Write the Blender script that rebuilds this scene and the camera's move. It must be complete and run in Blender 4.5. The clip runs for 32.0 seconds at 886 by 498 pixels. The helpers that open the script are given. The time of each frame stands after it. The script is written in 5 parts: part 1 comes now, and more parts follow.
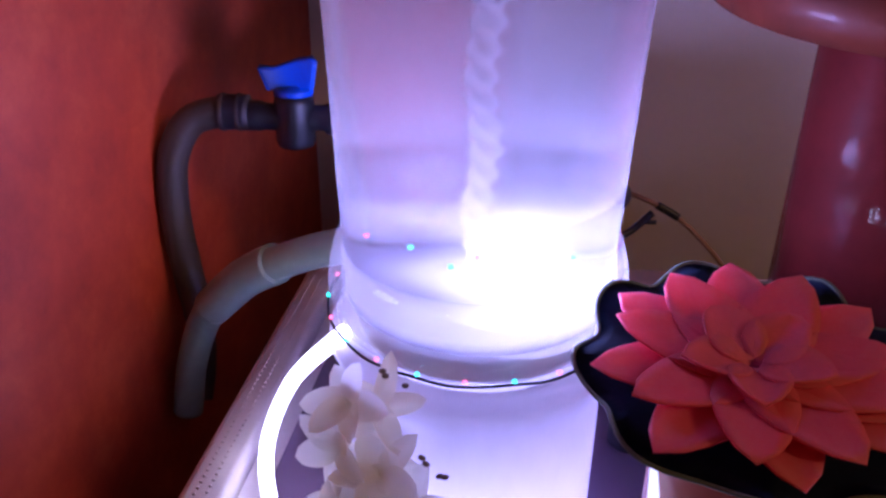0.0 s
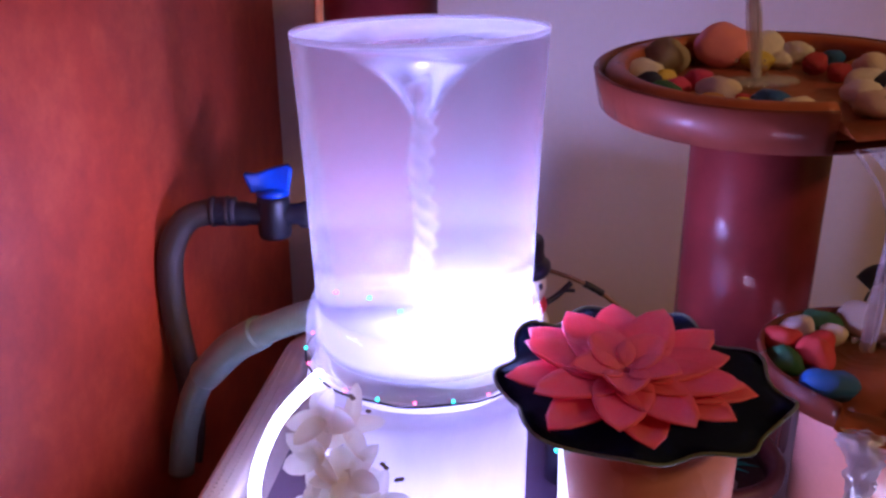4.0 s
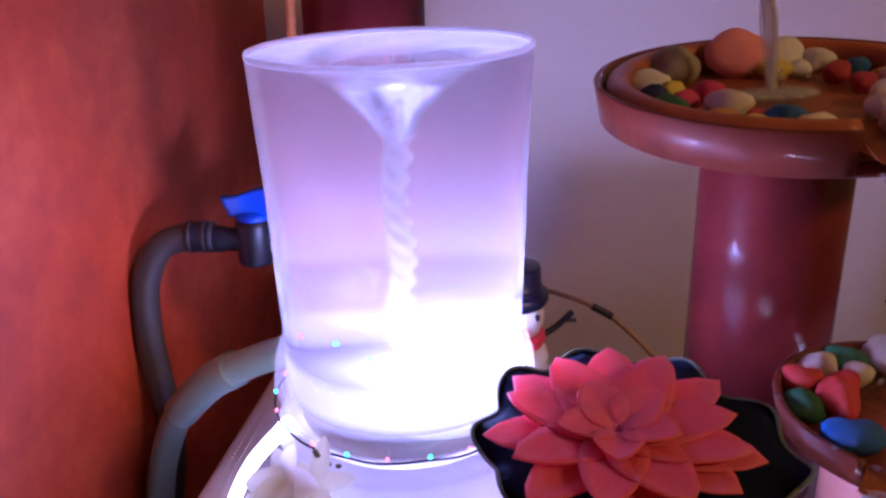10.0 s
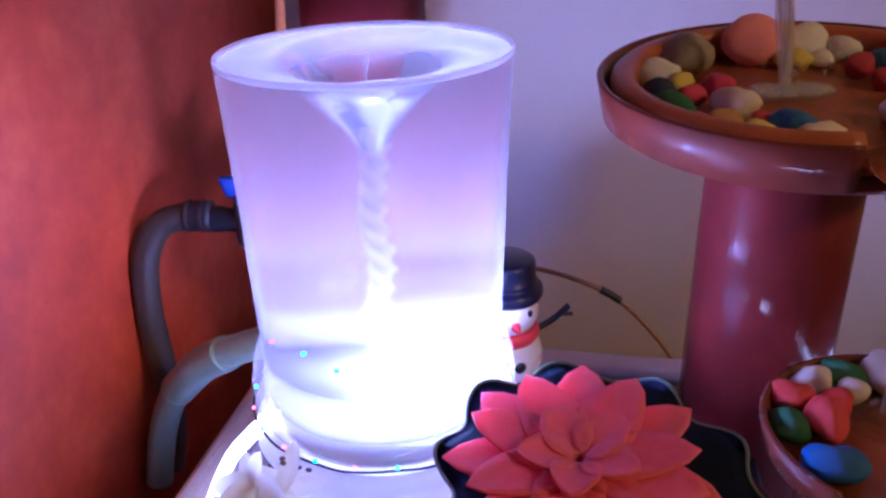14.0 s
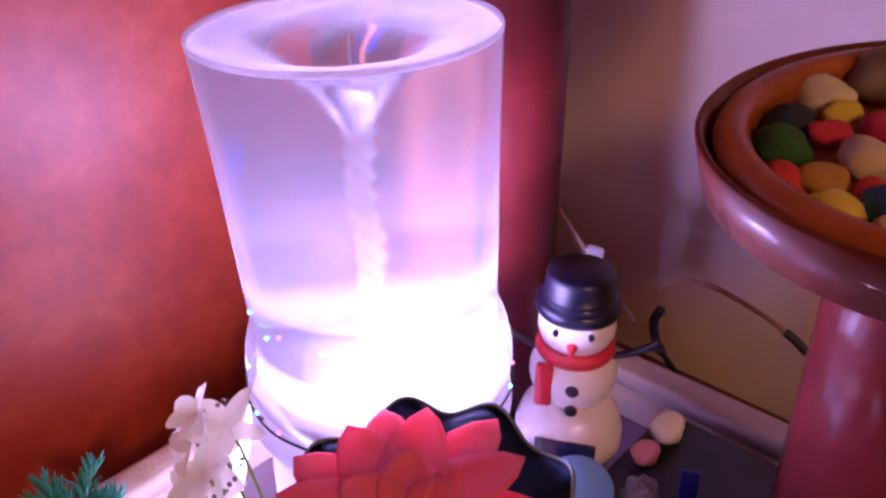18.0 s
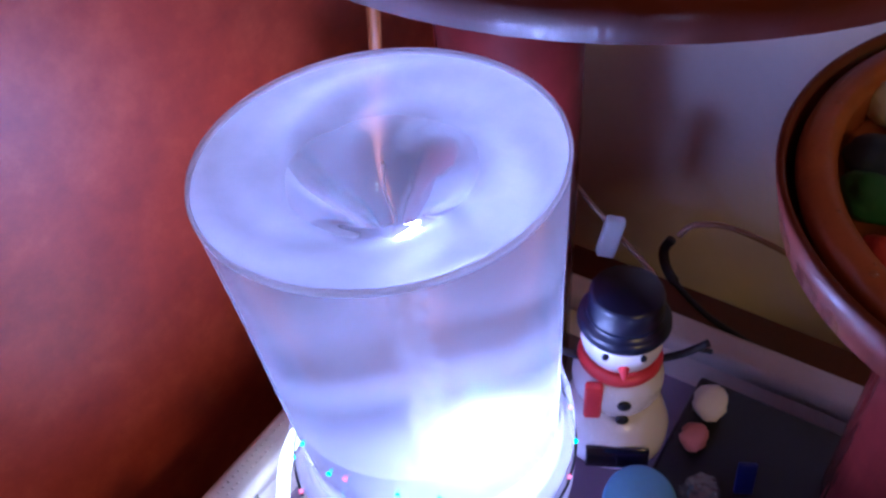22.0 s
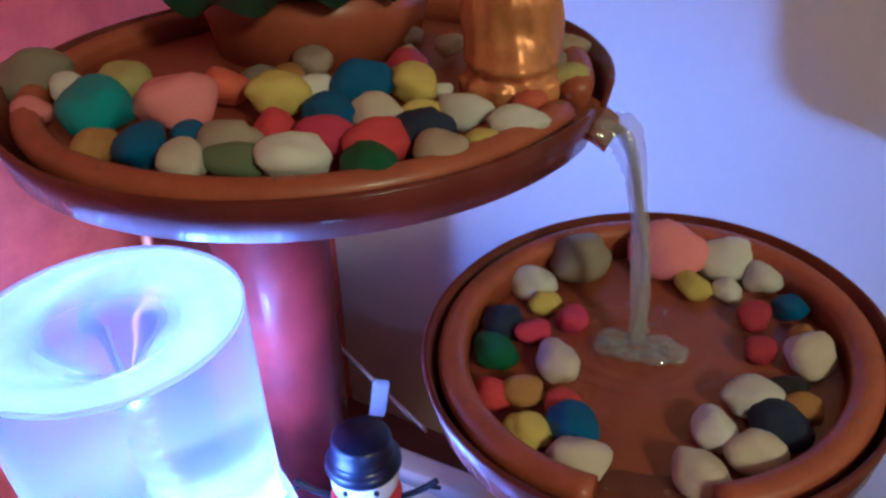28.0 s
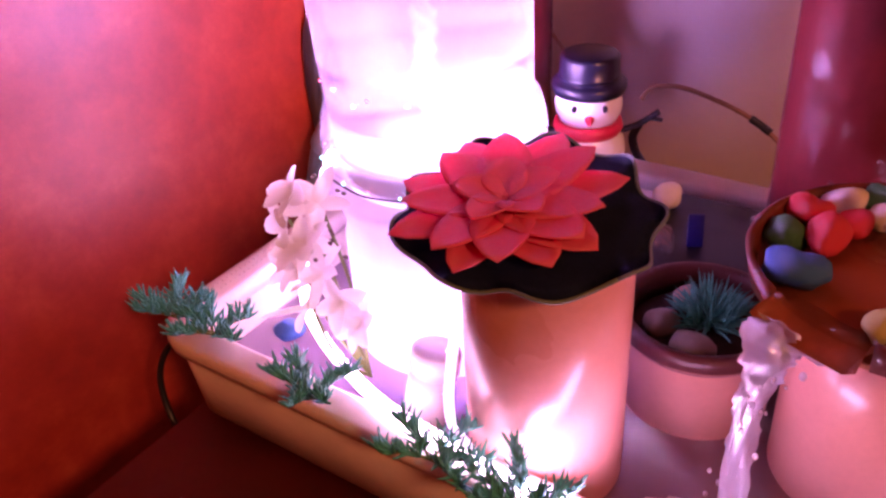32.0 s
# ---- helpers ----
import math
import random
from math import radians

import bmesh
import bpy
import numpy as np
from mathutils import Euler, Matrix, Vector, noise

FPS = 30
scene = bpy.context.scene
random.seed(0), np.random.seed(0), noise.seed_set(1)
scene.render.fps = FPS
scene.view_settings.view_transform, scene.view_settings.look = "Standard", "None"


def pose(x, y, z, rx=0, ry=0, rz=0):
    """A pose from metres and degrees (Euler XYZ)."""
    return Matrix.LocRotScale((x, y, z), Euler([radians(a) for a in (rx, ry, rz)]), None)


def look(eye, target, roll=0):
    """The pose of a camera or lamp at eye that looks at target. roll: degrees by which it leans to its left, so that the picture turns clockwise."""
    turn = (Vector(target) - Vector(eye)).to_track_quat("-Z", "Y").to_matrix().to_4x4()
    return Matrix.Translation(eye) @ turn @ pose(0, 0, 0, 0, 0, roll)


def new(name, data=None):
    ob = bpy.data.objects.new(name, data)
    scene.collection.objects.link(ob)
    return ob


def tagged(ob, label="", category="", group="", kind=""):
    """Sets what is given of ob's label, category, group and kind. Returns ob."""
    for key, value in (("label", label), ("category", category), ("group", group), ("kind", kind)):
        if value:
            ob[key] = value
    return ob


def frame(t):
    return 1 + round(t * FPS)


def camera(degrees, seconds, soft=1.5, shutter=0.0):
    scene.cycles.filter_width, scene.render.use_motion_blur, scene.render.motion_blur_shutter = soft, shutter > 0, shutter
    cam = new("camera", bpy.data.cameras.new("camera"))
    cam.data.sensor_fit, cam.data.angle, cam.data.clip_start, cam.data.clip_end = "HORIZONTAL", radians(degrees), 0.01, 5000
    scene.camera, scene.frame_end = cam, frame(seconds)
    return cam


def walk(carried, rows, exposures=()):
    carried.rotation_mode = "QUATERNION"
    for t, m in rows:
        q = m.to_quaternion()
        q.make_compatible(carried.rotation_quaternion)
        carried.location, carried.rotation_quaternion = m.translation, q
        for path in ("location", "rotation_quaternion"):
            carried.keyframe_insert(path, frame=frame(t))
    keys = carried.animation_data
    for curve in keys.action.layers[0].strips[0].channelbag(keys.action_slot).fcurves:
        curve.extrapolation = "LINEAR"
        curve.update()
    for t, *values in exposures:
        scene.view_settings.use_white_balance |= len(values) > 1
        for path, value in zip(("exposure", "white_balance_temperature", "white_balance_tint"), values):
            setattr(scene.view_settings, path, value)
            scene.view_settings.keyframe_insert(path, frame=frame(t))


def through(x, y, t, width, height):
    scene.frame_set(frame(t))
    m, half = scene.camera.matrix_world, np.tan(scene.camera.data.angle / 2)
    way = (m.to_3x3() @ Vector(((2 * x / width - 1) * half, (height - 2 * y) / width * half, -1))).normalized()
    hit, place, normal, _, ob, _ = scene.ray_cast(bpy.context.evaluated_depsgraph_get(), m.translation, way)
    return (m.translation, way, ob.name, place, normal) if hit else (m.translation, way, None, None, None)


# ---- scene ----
cam = camera(55.32, 32.0, soft=2.6, shutter=0.0)
# seconds, place in metres, then yaw, pitch and roll in degrees
PATH = [
    (0, -0.0116, 0.0928, 0.3508, 0.58, -27.67, -0.68),
    (0.5, -0.0242, 0.0686, 0.354, -2.85, -28.17, 0.88),
    (1, -0.014, 0.0305, 0.3719, -4, -26.66, 2.43),
    (1.5, -0.0085, 0.012, 0.3699, -3.44, -25.3, 1.9),
    (2, -0.0093, 0.0086, 0.3612, -2.76, -23.99, 0.08),
    (2.5, -0.0106, 0.0005, 0.3592, -2.82, -23.59, 0.23),
    (3, -0.0101, -0.0046, 0.3699, -2.19, -22.59, 1.06),
    (3.5, -0.0076, -0.0092, 0.3696, -2.4, -21.06, 0.32),
    (5.5, 0.0058, 0.0014, 0.3625, -1.02, -19.1, -0.76),
    (6, 0, -0.0001, 0.36, -0, -19.16, -0.57),
    (6.5, -0.0102, 0.0008, 0.3591, -0.45, -19.55, -0.26),
    (7, -0.0033, 0.0088, 0.3548, 0.34, -19.36, 0.22),
    (7.5, -0.0029, 0.0131, 0.3556, 0.71, -19.09, -0.03),
    (8, -0.0003, 0.0186, 0.3571, 0.29, -18.81, -0.09),
    (8.5, 0.0117, 0.0267, 0.3573, -0.4, -20.18, 0.7),
    (9, 0.0182, 0.0313, 0.3626, -0.75, -20.38, 1.15),
    (9.5, 0.0154, 0.0305, 0.3671, -0.42, -20.02, 0.81),
    (10, 0.0202, 0.035, 0.3709, -0.74, -19.93, 1.05),
    (10.5, 0.0225, 0.0325, 0.3829, 0.02, -20.27, 1.43),
    (11, 0.0282, 0.0351, 0.3931, 0.65, -20.21, 0.13),
    (11.5, 0.0292, 0.036, 0.3977, 0.77, -19.74, -0.27),
    (12, 0.0275, 0.0354, 0.3971, 0.84, -19.69, -0.21),
    (12.5, 0.0267, 0.0329, 0.3923, 1.03, -20.09, -0.23),
    (13, 0.0283, 0.0353, 0.3892, 1.37, -21.02, 0.41),
    (13.5, 0.0485, 0.0476, 0.3913, 1.32, -23.36, 1.26),
    (14, 0.052, 0.0549, 0.3964, 2.84, -24.01, 0.63),
    (14.5, 0.0532, 0.0601, 0.3999, 4.45, -26.1, 1.11),
    (15, 0.0642, 0.0716, 0.4122, 4.89, -28.99, 3.53),
    (15.5, 0.0676, 0.0781, 0.4042, 6.88, -28.86, 2.02),
    (17.5, 0.198, 0.1392, 0.393, 31.81, -30.31, -2.87),
    (18, 0.2195, 0.1553, 0.4162, 34.49, -29.51, 0.2),
    (18.5, 0.1643, 0.1916, 0.4415, 33.78, -33.45, 0.71),
    (19, 0.1442, 0.2147, 0.5, 32.02, -41.58, 3.1),
    (19.5, 0.1115, 0.226, 0.5174, 27.19, -46.14, 5.61),
    (20, 0.088, 0.234, 0.4905, 26.71, -46.09, 3.97),
    (20.5, 0.0979, 0.2281, 0.4933, 26.92, -45.97, 4.52),
    (21, 0.1082, 0.227, 0.4985, 26.05, -44.96, 4.52),
    (21.5, 0.1201, 0.2252, 0.5033, 26.41, -44.76, 4.57),
    (22, 0.125, 0.2246, 0.4935, 26.06, -43.89, 3.8),
    (22.5, 0.1297, 0.223, 0.4881, 25.81, -43.2, 3.48),
    (23, 0.1373, 0.215, 0.4792, 28.11, -40.3, 2.5),
    (23.5, 0.1612, 0.2056, 0.4761, 30.94, -39.54, 2.21),
    (24, 0.1779, 0.1902, 0.4556, 31.24, -37.99, 0.91),
    (24.5, 0.2104, 0.1692, 0.4418, 32.66, -34.02, 0.28),
    (26.5, 0.1965, 0.1053, 0.4961, 26.58, -32.43, 0.87),
    (27, 0.2025, 0.1213, 0.5371, 24.82, -31.44, 1.76),
    (27.5, 0.2236, 0.1523, 0.5544, 23.55, -31.19, 1.73),
    (28, 0.2577, 0.1817, 0.5443, 21.64, -31.1, 1.64),
    (28.5, 0.2817, 0.1931, 0.5143, 21.22, -32.48, 2.43),
    (29, 0.3007, 0.1764, 0.5019, 22.17, -32.14, 3.59),
    (29.5, 0.2996, 0.1532, 0.4877, 22.57, -33.57, 3.65),
    (30, 0.3013, 0.1385, 0.4529, 22.74, -34.58, 3.35),
    (30.5, 0.2947, 0.1106, 0.4073, 22.25, -34.19, 3.62),
    (31, 0.2851, 0.0775, 0.3883, 24.23, -35.64, 3.74),
    (31.5, 0.2615, 0.0485, 0.3683, 24.34, -35.07, 3.69),
    (32, 0.2154, 0.0262, 0.3734, 26.51, -32.89, 3.31),
]
EXPOSURES = [(0.0, -1.5, 5000, 32), (2.0, -1.08, 4950, 32), (4.5, -0.95, 5000, 31), (8.0, -0.85, 5300, 34), (9.5, -0.85, 5200, 30), (11.0, -0.75, 4400, 18), (14.0, -0.7, 4400, 20),
             (15.0, -0.7, 4900, 36), (18.0, -0.75, 5900, 56), (19.0, -1.0, 4900, 14), (20.0, -1.4, 4900, 18), (22.5, -1.4, 4400, 0), (24.2, -1.25, 5100, 32), (26.5, -0.65, 3900, 10),
             (28.0, -0.15, 3350, -4), (29.0, -0.2, 3250, -4), (30.0, -0.5, 3150, 2), (30.5, -0.3, 4000, 8), (31.0, -0.22, 6000, 96), (32.0, -0.42, 7000, 112)]
walk(cam, [(t, pose(x, y, z, 90 + pitch, roll, yaw)) for t, x, y, z, yaw, pitch, roll in PATH], EXPOSURES)

# ---- light: a dim room lamp, the lamp under the tumbler and the light rope ----
LED_COLOUR = (0.62, 0.56, 1.0)
world = bpy.data.worlds.new("room_air")
scene.world = world
world.use_nodes = True
world.node_tree.nodes["Background"].inputs[0].default_value = (0.5, 0.45, 0.5, 1)
world.node_tree.nodes["Background"].inputs[1].default_value = 0.02


def lamp(name, kind, at, energy, colour, size=0.02, target=None):
    data = bpy.data.lights.new(name, kind)
    data.energy, data.color = energy, colour
    if kind == "POINT":
        data.shadow_soft_size = size
    if kind == "AREA":
        data.shape, data.size = "DISK", size
    ob = new(name, data)
    ob.matrix_world = look(at, target) if target else Matrix.Translation(at)
    return ob


lamp("led_light", "POINT", (0.016, 0.421, 0.1845), 3.7, LED_COLOUR, 0.011)
lamp("base_light", "POINT", (0.006, 0.388, 0.075), 2.0, LED_COLOUR, 0.016)
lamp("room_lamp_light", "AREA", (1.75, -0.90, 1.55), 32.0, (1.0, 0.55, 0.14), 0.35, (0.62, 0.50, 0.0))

# ---- materials ----


class Nodes:
    def __init__(self, name):
        self.m = bpy.data.materials.new(name)
        self.m.use_nodes = True
        self.t = self.m.node_tree
        self.t.nodes.clear()
        self.out = self.add("ShaderNodeOutputMaterial")

    def add(self, kind, **values):
        n = self.t.nodes.new(kind)
        for key, value in values.items():
            if key in n.inputs:
                n.inputs[key].default_value = value
        return n

    def link(self, a, b):
        self.t.links.new(a, b)

    def noise(self, scale, detail=4.0, rough=0.6, coord="Object", stretch=None):
        tc = self.add("ShaderNodeTexCoord")
        n = self.add("ShaderNodeTexNoise", Scale=scale, Detail=detail, Roughness=rough)
        if stretch:
            mp = self.add("ShaderNodeMapping", Scale=stretch)
            self.link(tc.outputs[coord], mp.inputs["Vector"])
            self.link(mp.outputs["Vector"], n.inputs["Vector"])
        else:
            self.link(tc.outputs[coord], n.inputs["Vector"])
        return n.outputs["Fac"]

    def ramp(self, fac, stops):
        r = self.add("ShaderNodeValToRGB")
        while len(r.color_ramp.elements) < len(stops):
            r.color_ramp.elements.new(0.5)
        for e, (at, c) in zip(r.color_ramp.elements, stops):
            e.position, e.color = at, (*c, 1)
        self.link(fac, r.inputs["Fac"])
        return r.outputs["Color"]

    def mix(self, fac, a, b):
        s = self.add("ShaderNodeMixShader")
        if isinstance(fac, float):
            s.inputs[0].default_value = fac
        else:
            self.link(fac, s.inputs[0])
        self.link(a, s.inputs[1])
        self.link(b, s.inputs[2])
        return s.outputs[0]

    def finish(self, shader):
        self.link(shader, self.out.inputs["Surface"])
        return self.m


def shade(c, k):
    return tuple(min(1.0, v * k) for v in c)


def surface(name, colour, rough=0.5, metal=0.0, spread=0.25, coarse=30.0, fine=400.0, bump=0.2, coat=0.0, sub=0.0, second=None, per_object=0.0, spec=0.5, through=0.0):
    """A plain surface with stains at a coarse scale, grain at a fine one, and relief."""
    n = Nodes(name)
    p = n.add("ShaderNodeBsdfPrincipled", Metallic=metal, Roughness=rough)
    p.inputs["Specular IOR Level"].default_value = spec
    a = n.noise(coarse)
    b = n.noise(fine, 3.0)
    mixed = n.add("ShaderNodeMath")
    mixed.operation = "MULTIPLY_ADD"
    n.link(b, mixed.inputs[0])
    mixed.inputs[1].default_value = 0.3
    n.link(a, mixed.inputs[2])
    col = n.ramp(mixed.outputs[0], [(0.35, shade(colour, 1 - spread)), (0.65, colour), (0.95, second or shade(colour, 1 + spread))])
    if per_object:
        info = n.add("ShaderNodeObjectInfo")
        hsv = n.add("ShaderNodeHueSaturation")
        v = n.add("ShaderNodeMath")
        v.operation = "MULTIPLY_ADD"
        n.link(info.outputs["Random"], v.inputs[0])
        v.inputs[1].default_value, v.inputs[2].default_value = per_object, 1 - per_object / 2
        n.link(v.outputs[0], hsv.inputs["Value"])
        n.link(col, hsv.inputs["Color"])
        col = hsv.outputs["Color"]
    n.link(col, p.inputs["Base Color"])
    r = n.ramp(a, [(0.3, (rough * 0.75,) * 3), (0.7, (min(1, rough * 1.2),) * 3)])
    n.link(r, p.inputs["Roughness"])
    if coat:
        p.inputs["Coat Weight"].default_value, p.inputs["Coat Roughness"].default_value = coat, 0.12
    if sub:
        p.inputs["Subsurface Weight"].default_value = sub
        p.inputs["Subsurface Radius"].default_value = (0.004, 0.003, 0.003)
    if bump:
        h = n.add("ShaderNodeBump", Strength=bump, Distance=0.001)
        n.link(mixed.outputs[0], h.inputs["Height"])
        n.link(h.outputs[0], p.inputs["Normal"])
    if through:
        tr = n.add("ShaderNodeBsdfTranslucent")
        n.link(col, tr.inputs["Color"])
        return n.finish(n.mix(through, p.outputs[0], tr.outputs[0]))
    return n.finish(p.outputs[0])


def red_wall_paint():
    n = Nodes("red_sponged_paint")
    p = n.add("ShaderNodeBsdfPrincipled", Roughness=0.47)
    p.inputs["Specular IOR Level"].default_value = 0.85
    a = n.noise(9.0, 6.0, 0.65)
    b = n.noise(38.0, 8.0, 0.7)
    m = n.add("ShaderNodeMath")
    m.operation = "ADD"
    n.link(a, m.inputs[0])
    n.link(b, m.inputs[1])
    half = n.add("ShaderNodeMath")
    half.operation = "MULTIPLY"
    n.link(m.outputs[0], half.inputs[0])
    half.inputs[1].default_value = 0.5
    col = n.ramp(half.outputs[0], [(0.34, (0.29, 0.026, 0.010)), (0.5, (0.43, 0.047, 0.015)), (0.66, (0.58, 0.096, 0.034))])
    n.link(col, p.inputs["Base Color"])
    h = n.add("ShaderNodeBump", Strength=0.22, Distance=0.002)
    n.link(b, h.inputs["Height"])
    n.link(h.outputs[0], p.inputs["Normal"])
    return n.finish(p.outputs[0])


def wet_paint(name, colour, rough, spread=0.3, wet=0.4, streak=70.0):
    """Painted plastic under running water: a dull ground with a thin wet skin drawn into streaks and beads."""
    n = Nodes(name)
    p = n.add("ShaderNodeBsdfPrincipled", Roughness=rough)
    p.inputs["Specular IOR Level"].default_value = 0.14
    stain = n.noise(22.0, 5.0, 0.6)
    col = n.ramp(stain, [(0.32, shade(colour, 1 - spread)), (0.55, colour), (0.75, shade(colour, 1 + spread))])
    n.link(col, p.inputs["Base Color"])
    runs = n.noise(streak, 4.0, 0.6, stretch=(1, 1, 0.10))
    beads = n.noise(260.0, 3.0, 0.6, stretch=(1, 1, 0.5))
    both = n.add("ShaderNodeMath")
    both.operation = "MULTIPLY_ADD"
    n.link(beads, both.inputs[0])
    both.inputs[1].default_value = 0.35
    n.link(runs, both.inputs[2])
    skin = n.add("ShaderNodeBump", Strength=0.55, Distance=0.0016)
    n.link(both.outputs[0], skin.inputs["Height"])
    n.link(skin.outputs[0], p.inputs["Coat Normal"])
    ground = n.add("ShaderNodeBump", Strength=0.25, Distance=0.001)
    n.link(stain, ground.inputs["Height"])
    n.link(ground.outputs[0], p.inputs["Normal"])
    cover = n.ramp(runs, [(0.38, (wet * 0.25,) * 3), (0.60, (wet,) * 3)])
    n.link(cover, p.inputs["Coat Weight"])
    p.inputs["Coat Roughness"].default_value = 0.07
    return n.finish(p.outputs[0])


def frosted(name, colour, clear, scatter=0.5, gloss=0.08):
    """Thin milky plastic: lets part of the light straight through and spreads the rest."""
    n = Nodes(name)
    grain = n.noise(26.0, 6.0, 0.6, stretch=(1, 1, 0.35))
    col = n.ramp(grain, [(0.3, shade(colour, 0.86)), (0.7, colour)])
    tr = n.add("ShaderNodeBsdfTranslucent")
    di = n.add("ShaderNodeBsdfDiffuse")
    n.link(col, tr.inputs["Color"])
    n.link(col, di.inputs["Color"])
    milk = n.mix(scatter, di.outputs[0], tr.outputs[0])
    tp = n.add("ShaderNodeBsdfTransparent", Color=(1, 1, 1, 1))
    body = n.mix(1 - clear, tp.outputs[0], milk)
    gl = n.add("ShaderNodeBsdfGlossy", Roughness=0.1)
    return n.finish(n.mix(gloss, body, gl.outputs[0]))


def clear_water(name, colour=(0.95, 0.96, 1.0), milk=0.15, gloss=0.25, rough=0.04, wave=120.0):
    n = Nodes(name)
    tp = n.add("ShaderNodeBsdfTransparent", Color=(*colour, 1))
    tr = n.add("ShaderNodeBsdfTranslucent", Color=(*colour, 1))
    gl = n.add("ShaderNodeBsdfGlossy", Roughness=rough)
    h = n.add("ShaderNodeBump", Strength=0.6, Distance=0.002)
    n.link(n.noise(wave, 3.0), h.inputs["Height"])
    n.link(h.outputs[0], gl.inputs["Normal"])
    a = n.mix(milk, tp.outputs[0], tr.outputs[0])
    return n.finish(n.mix(gloss, a, gl.outputs[0]))


def misted_glass(name, colour, rough, haze, ior):
    """Misted clear plastic filled with water: bends and blurs what is behind, with a thin milky haze."""
    n = Nodes(name)
    g = n.add("ShaderNodeBsdfGlass", Color=(*colour, 1), Roughness=rough, IOR=ior)
    grain = n.noise(22.0, 6.0, 0.6, stretch=(1, 1, 0.35))
    col = n.ramp(grain, [(0.3, shade(colour, 0.8)), (0.7, colour)])
    tr = n.add("ShaderNodeBsdfTranslucent")
    di = n.add("ShaderNodeBsdfDiffuse")
    n.link(col, tr.inputs["Color"])
    n.link(col, di.inputs["Color"])
    return n.finish(n.mix(haze, g.outputs[0], n.mix(0.65, di.outputs[0], tr.outputs[0])))


def whirling_water(name, colour, ior):
    """The whirling surface: clear and smooth in the funnel, misted with fine bubbles towards the wall."""
    n = Nodes(name)
    tc = n.add("ShaderNodeTexCoord")
    mp = n.add("ShaderNodeMapping", Location=(0.001, 0.0098, 0.0), Scale=(1, 1, 0))
    n.link(tc.outputs["Object"], mp.inputs["Vector"])
    far = n.add("ShaderNodeVectorMath")
    far.operation = "LENGTH"
    n.link(mp.outputs["Vector"], far.inputs[0])
    grain = n.noise(60.0, 5.0, 0.6)
    out = []
    for low, high in ((0.02, 0.55), (0.02, 0.17)):
        fade = n.add("ShaderNodeMapRange")
        fade.interpolation_type = "SMOOTHSTEP"
        n.link(far.outputs["Value"], fade.inputs["Value"])
        for key, value in zip(("From Min", "From Max", "To Min", "To Max"), (0.019, 0.046, low, high)):
            fade.inputs[key].default_value = value
        out.append(fade.outputs["Result"])
    g = n.add("ShaderNodeBsdfGlass", Color=(*colour, 1), IOR=ior)
    n.link(out[1], g.inputs["Roughness"])
    col = n.ramp(grain, [(0.3, shade(colour, 0.85)), (0.7, colour)])
    tr = n.add("ShaderNodeBsdfTranslucent")
    di = n.add("ShaderNodeBsdfDiffuse")
    n.link(col, tr.inputs["Color"])
    n.link(col, di.inputs["Color"])
    return n.finish(n.mix(out[0], g.outputs[0], n.mix(0.65, di.outputs[0], tr.outputs[0])))


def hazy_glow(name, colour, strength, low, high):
    """A see-through glare haze: it glows most at its foot, fades upwards and towards low x, and lets light pass."""
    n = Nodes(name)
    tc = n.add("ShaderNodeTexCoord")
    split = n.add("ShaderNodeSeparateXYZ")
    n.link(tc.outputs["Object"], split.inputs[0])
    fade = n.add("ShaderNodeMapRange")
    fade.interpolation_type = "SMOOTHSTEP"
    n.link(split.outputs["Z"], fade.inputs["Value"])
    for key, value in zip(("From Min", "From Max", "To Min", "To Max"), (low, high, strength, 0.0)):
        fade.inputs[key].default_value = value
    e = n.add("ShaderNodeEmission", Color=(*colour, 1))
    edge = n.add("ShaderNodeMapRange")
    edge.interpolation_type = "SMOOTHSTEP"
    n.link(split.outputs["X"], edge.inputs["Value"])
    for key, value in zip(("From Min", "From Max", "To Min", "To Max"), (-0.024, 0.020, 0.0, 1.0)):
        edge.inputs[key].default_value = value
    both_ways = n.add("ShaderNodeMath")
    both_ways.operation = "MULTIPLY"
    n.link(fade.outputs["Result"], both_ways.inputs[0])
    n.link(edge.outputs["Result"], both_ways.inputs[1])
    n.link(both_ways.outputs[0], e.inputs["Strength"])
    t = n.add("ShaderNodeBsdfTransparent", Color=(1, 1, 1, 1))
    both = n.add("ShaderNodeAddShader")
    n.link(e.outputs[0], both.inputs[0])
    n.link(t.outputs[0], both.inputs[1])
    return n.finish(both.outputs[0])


def glow(name, colour, strength):
    n = Nodes(name)
    e = n.add("ShaderNodeEmission", Color=(*colour, 1), Strength=strength)
    return n.finish(e.outputs[0])


RED_WALL = red_wall_paint()
WHITE_WALL = surface("white_wall_paint", (0.72, 0.66, 0.62), 0.7, spread=0.08, coarse=5, fine=160, bump=0.25)
ROOM_WALL = surface("room_wall_paint", (0.60, 0.50, 0.42), 0.8, spread=0.08, coarse=3, fine=90, bump=0.15)
CEILING = surface("ceiling_paint", (0.7, 0.66, 0.62), 0.85, spread=0.05, coarse=3, fine=90, bump=0.1)
TABLE = surface("dark_brown_top", (0.16, 0.042, 0.020), 0.45, spread=0.4, coarse=14, fine=220, bump=0.2)
TRAY = surface("cream_plastic", (0.70, 0.60, 0.52), 0.38, spread=0.12, coarse=25, fine=500, bump=0.25)
TERRACOTTA = surface("terracotta_plastic", (0.355, 0.095, 0.022), 0.42, spread=0.3, coarse=30, fine=350, bump=0.22, coat=0.10)
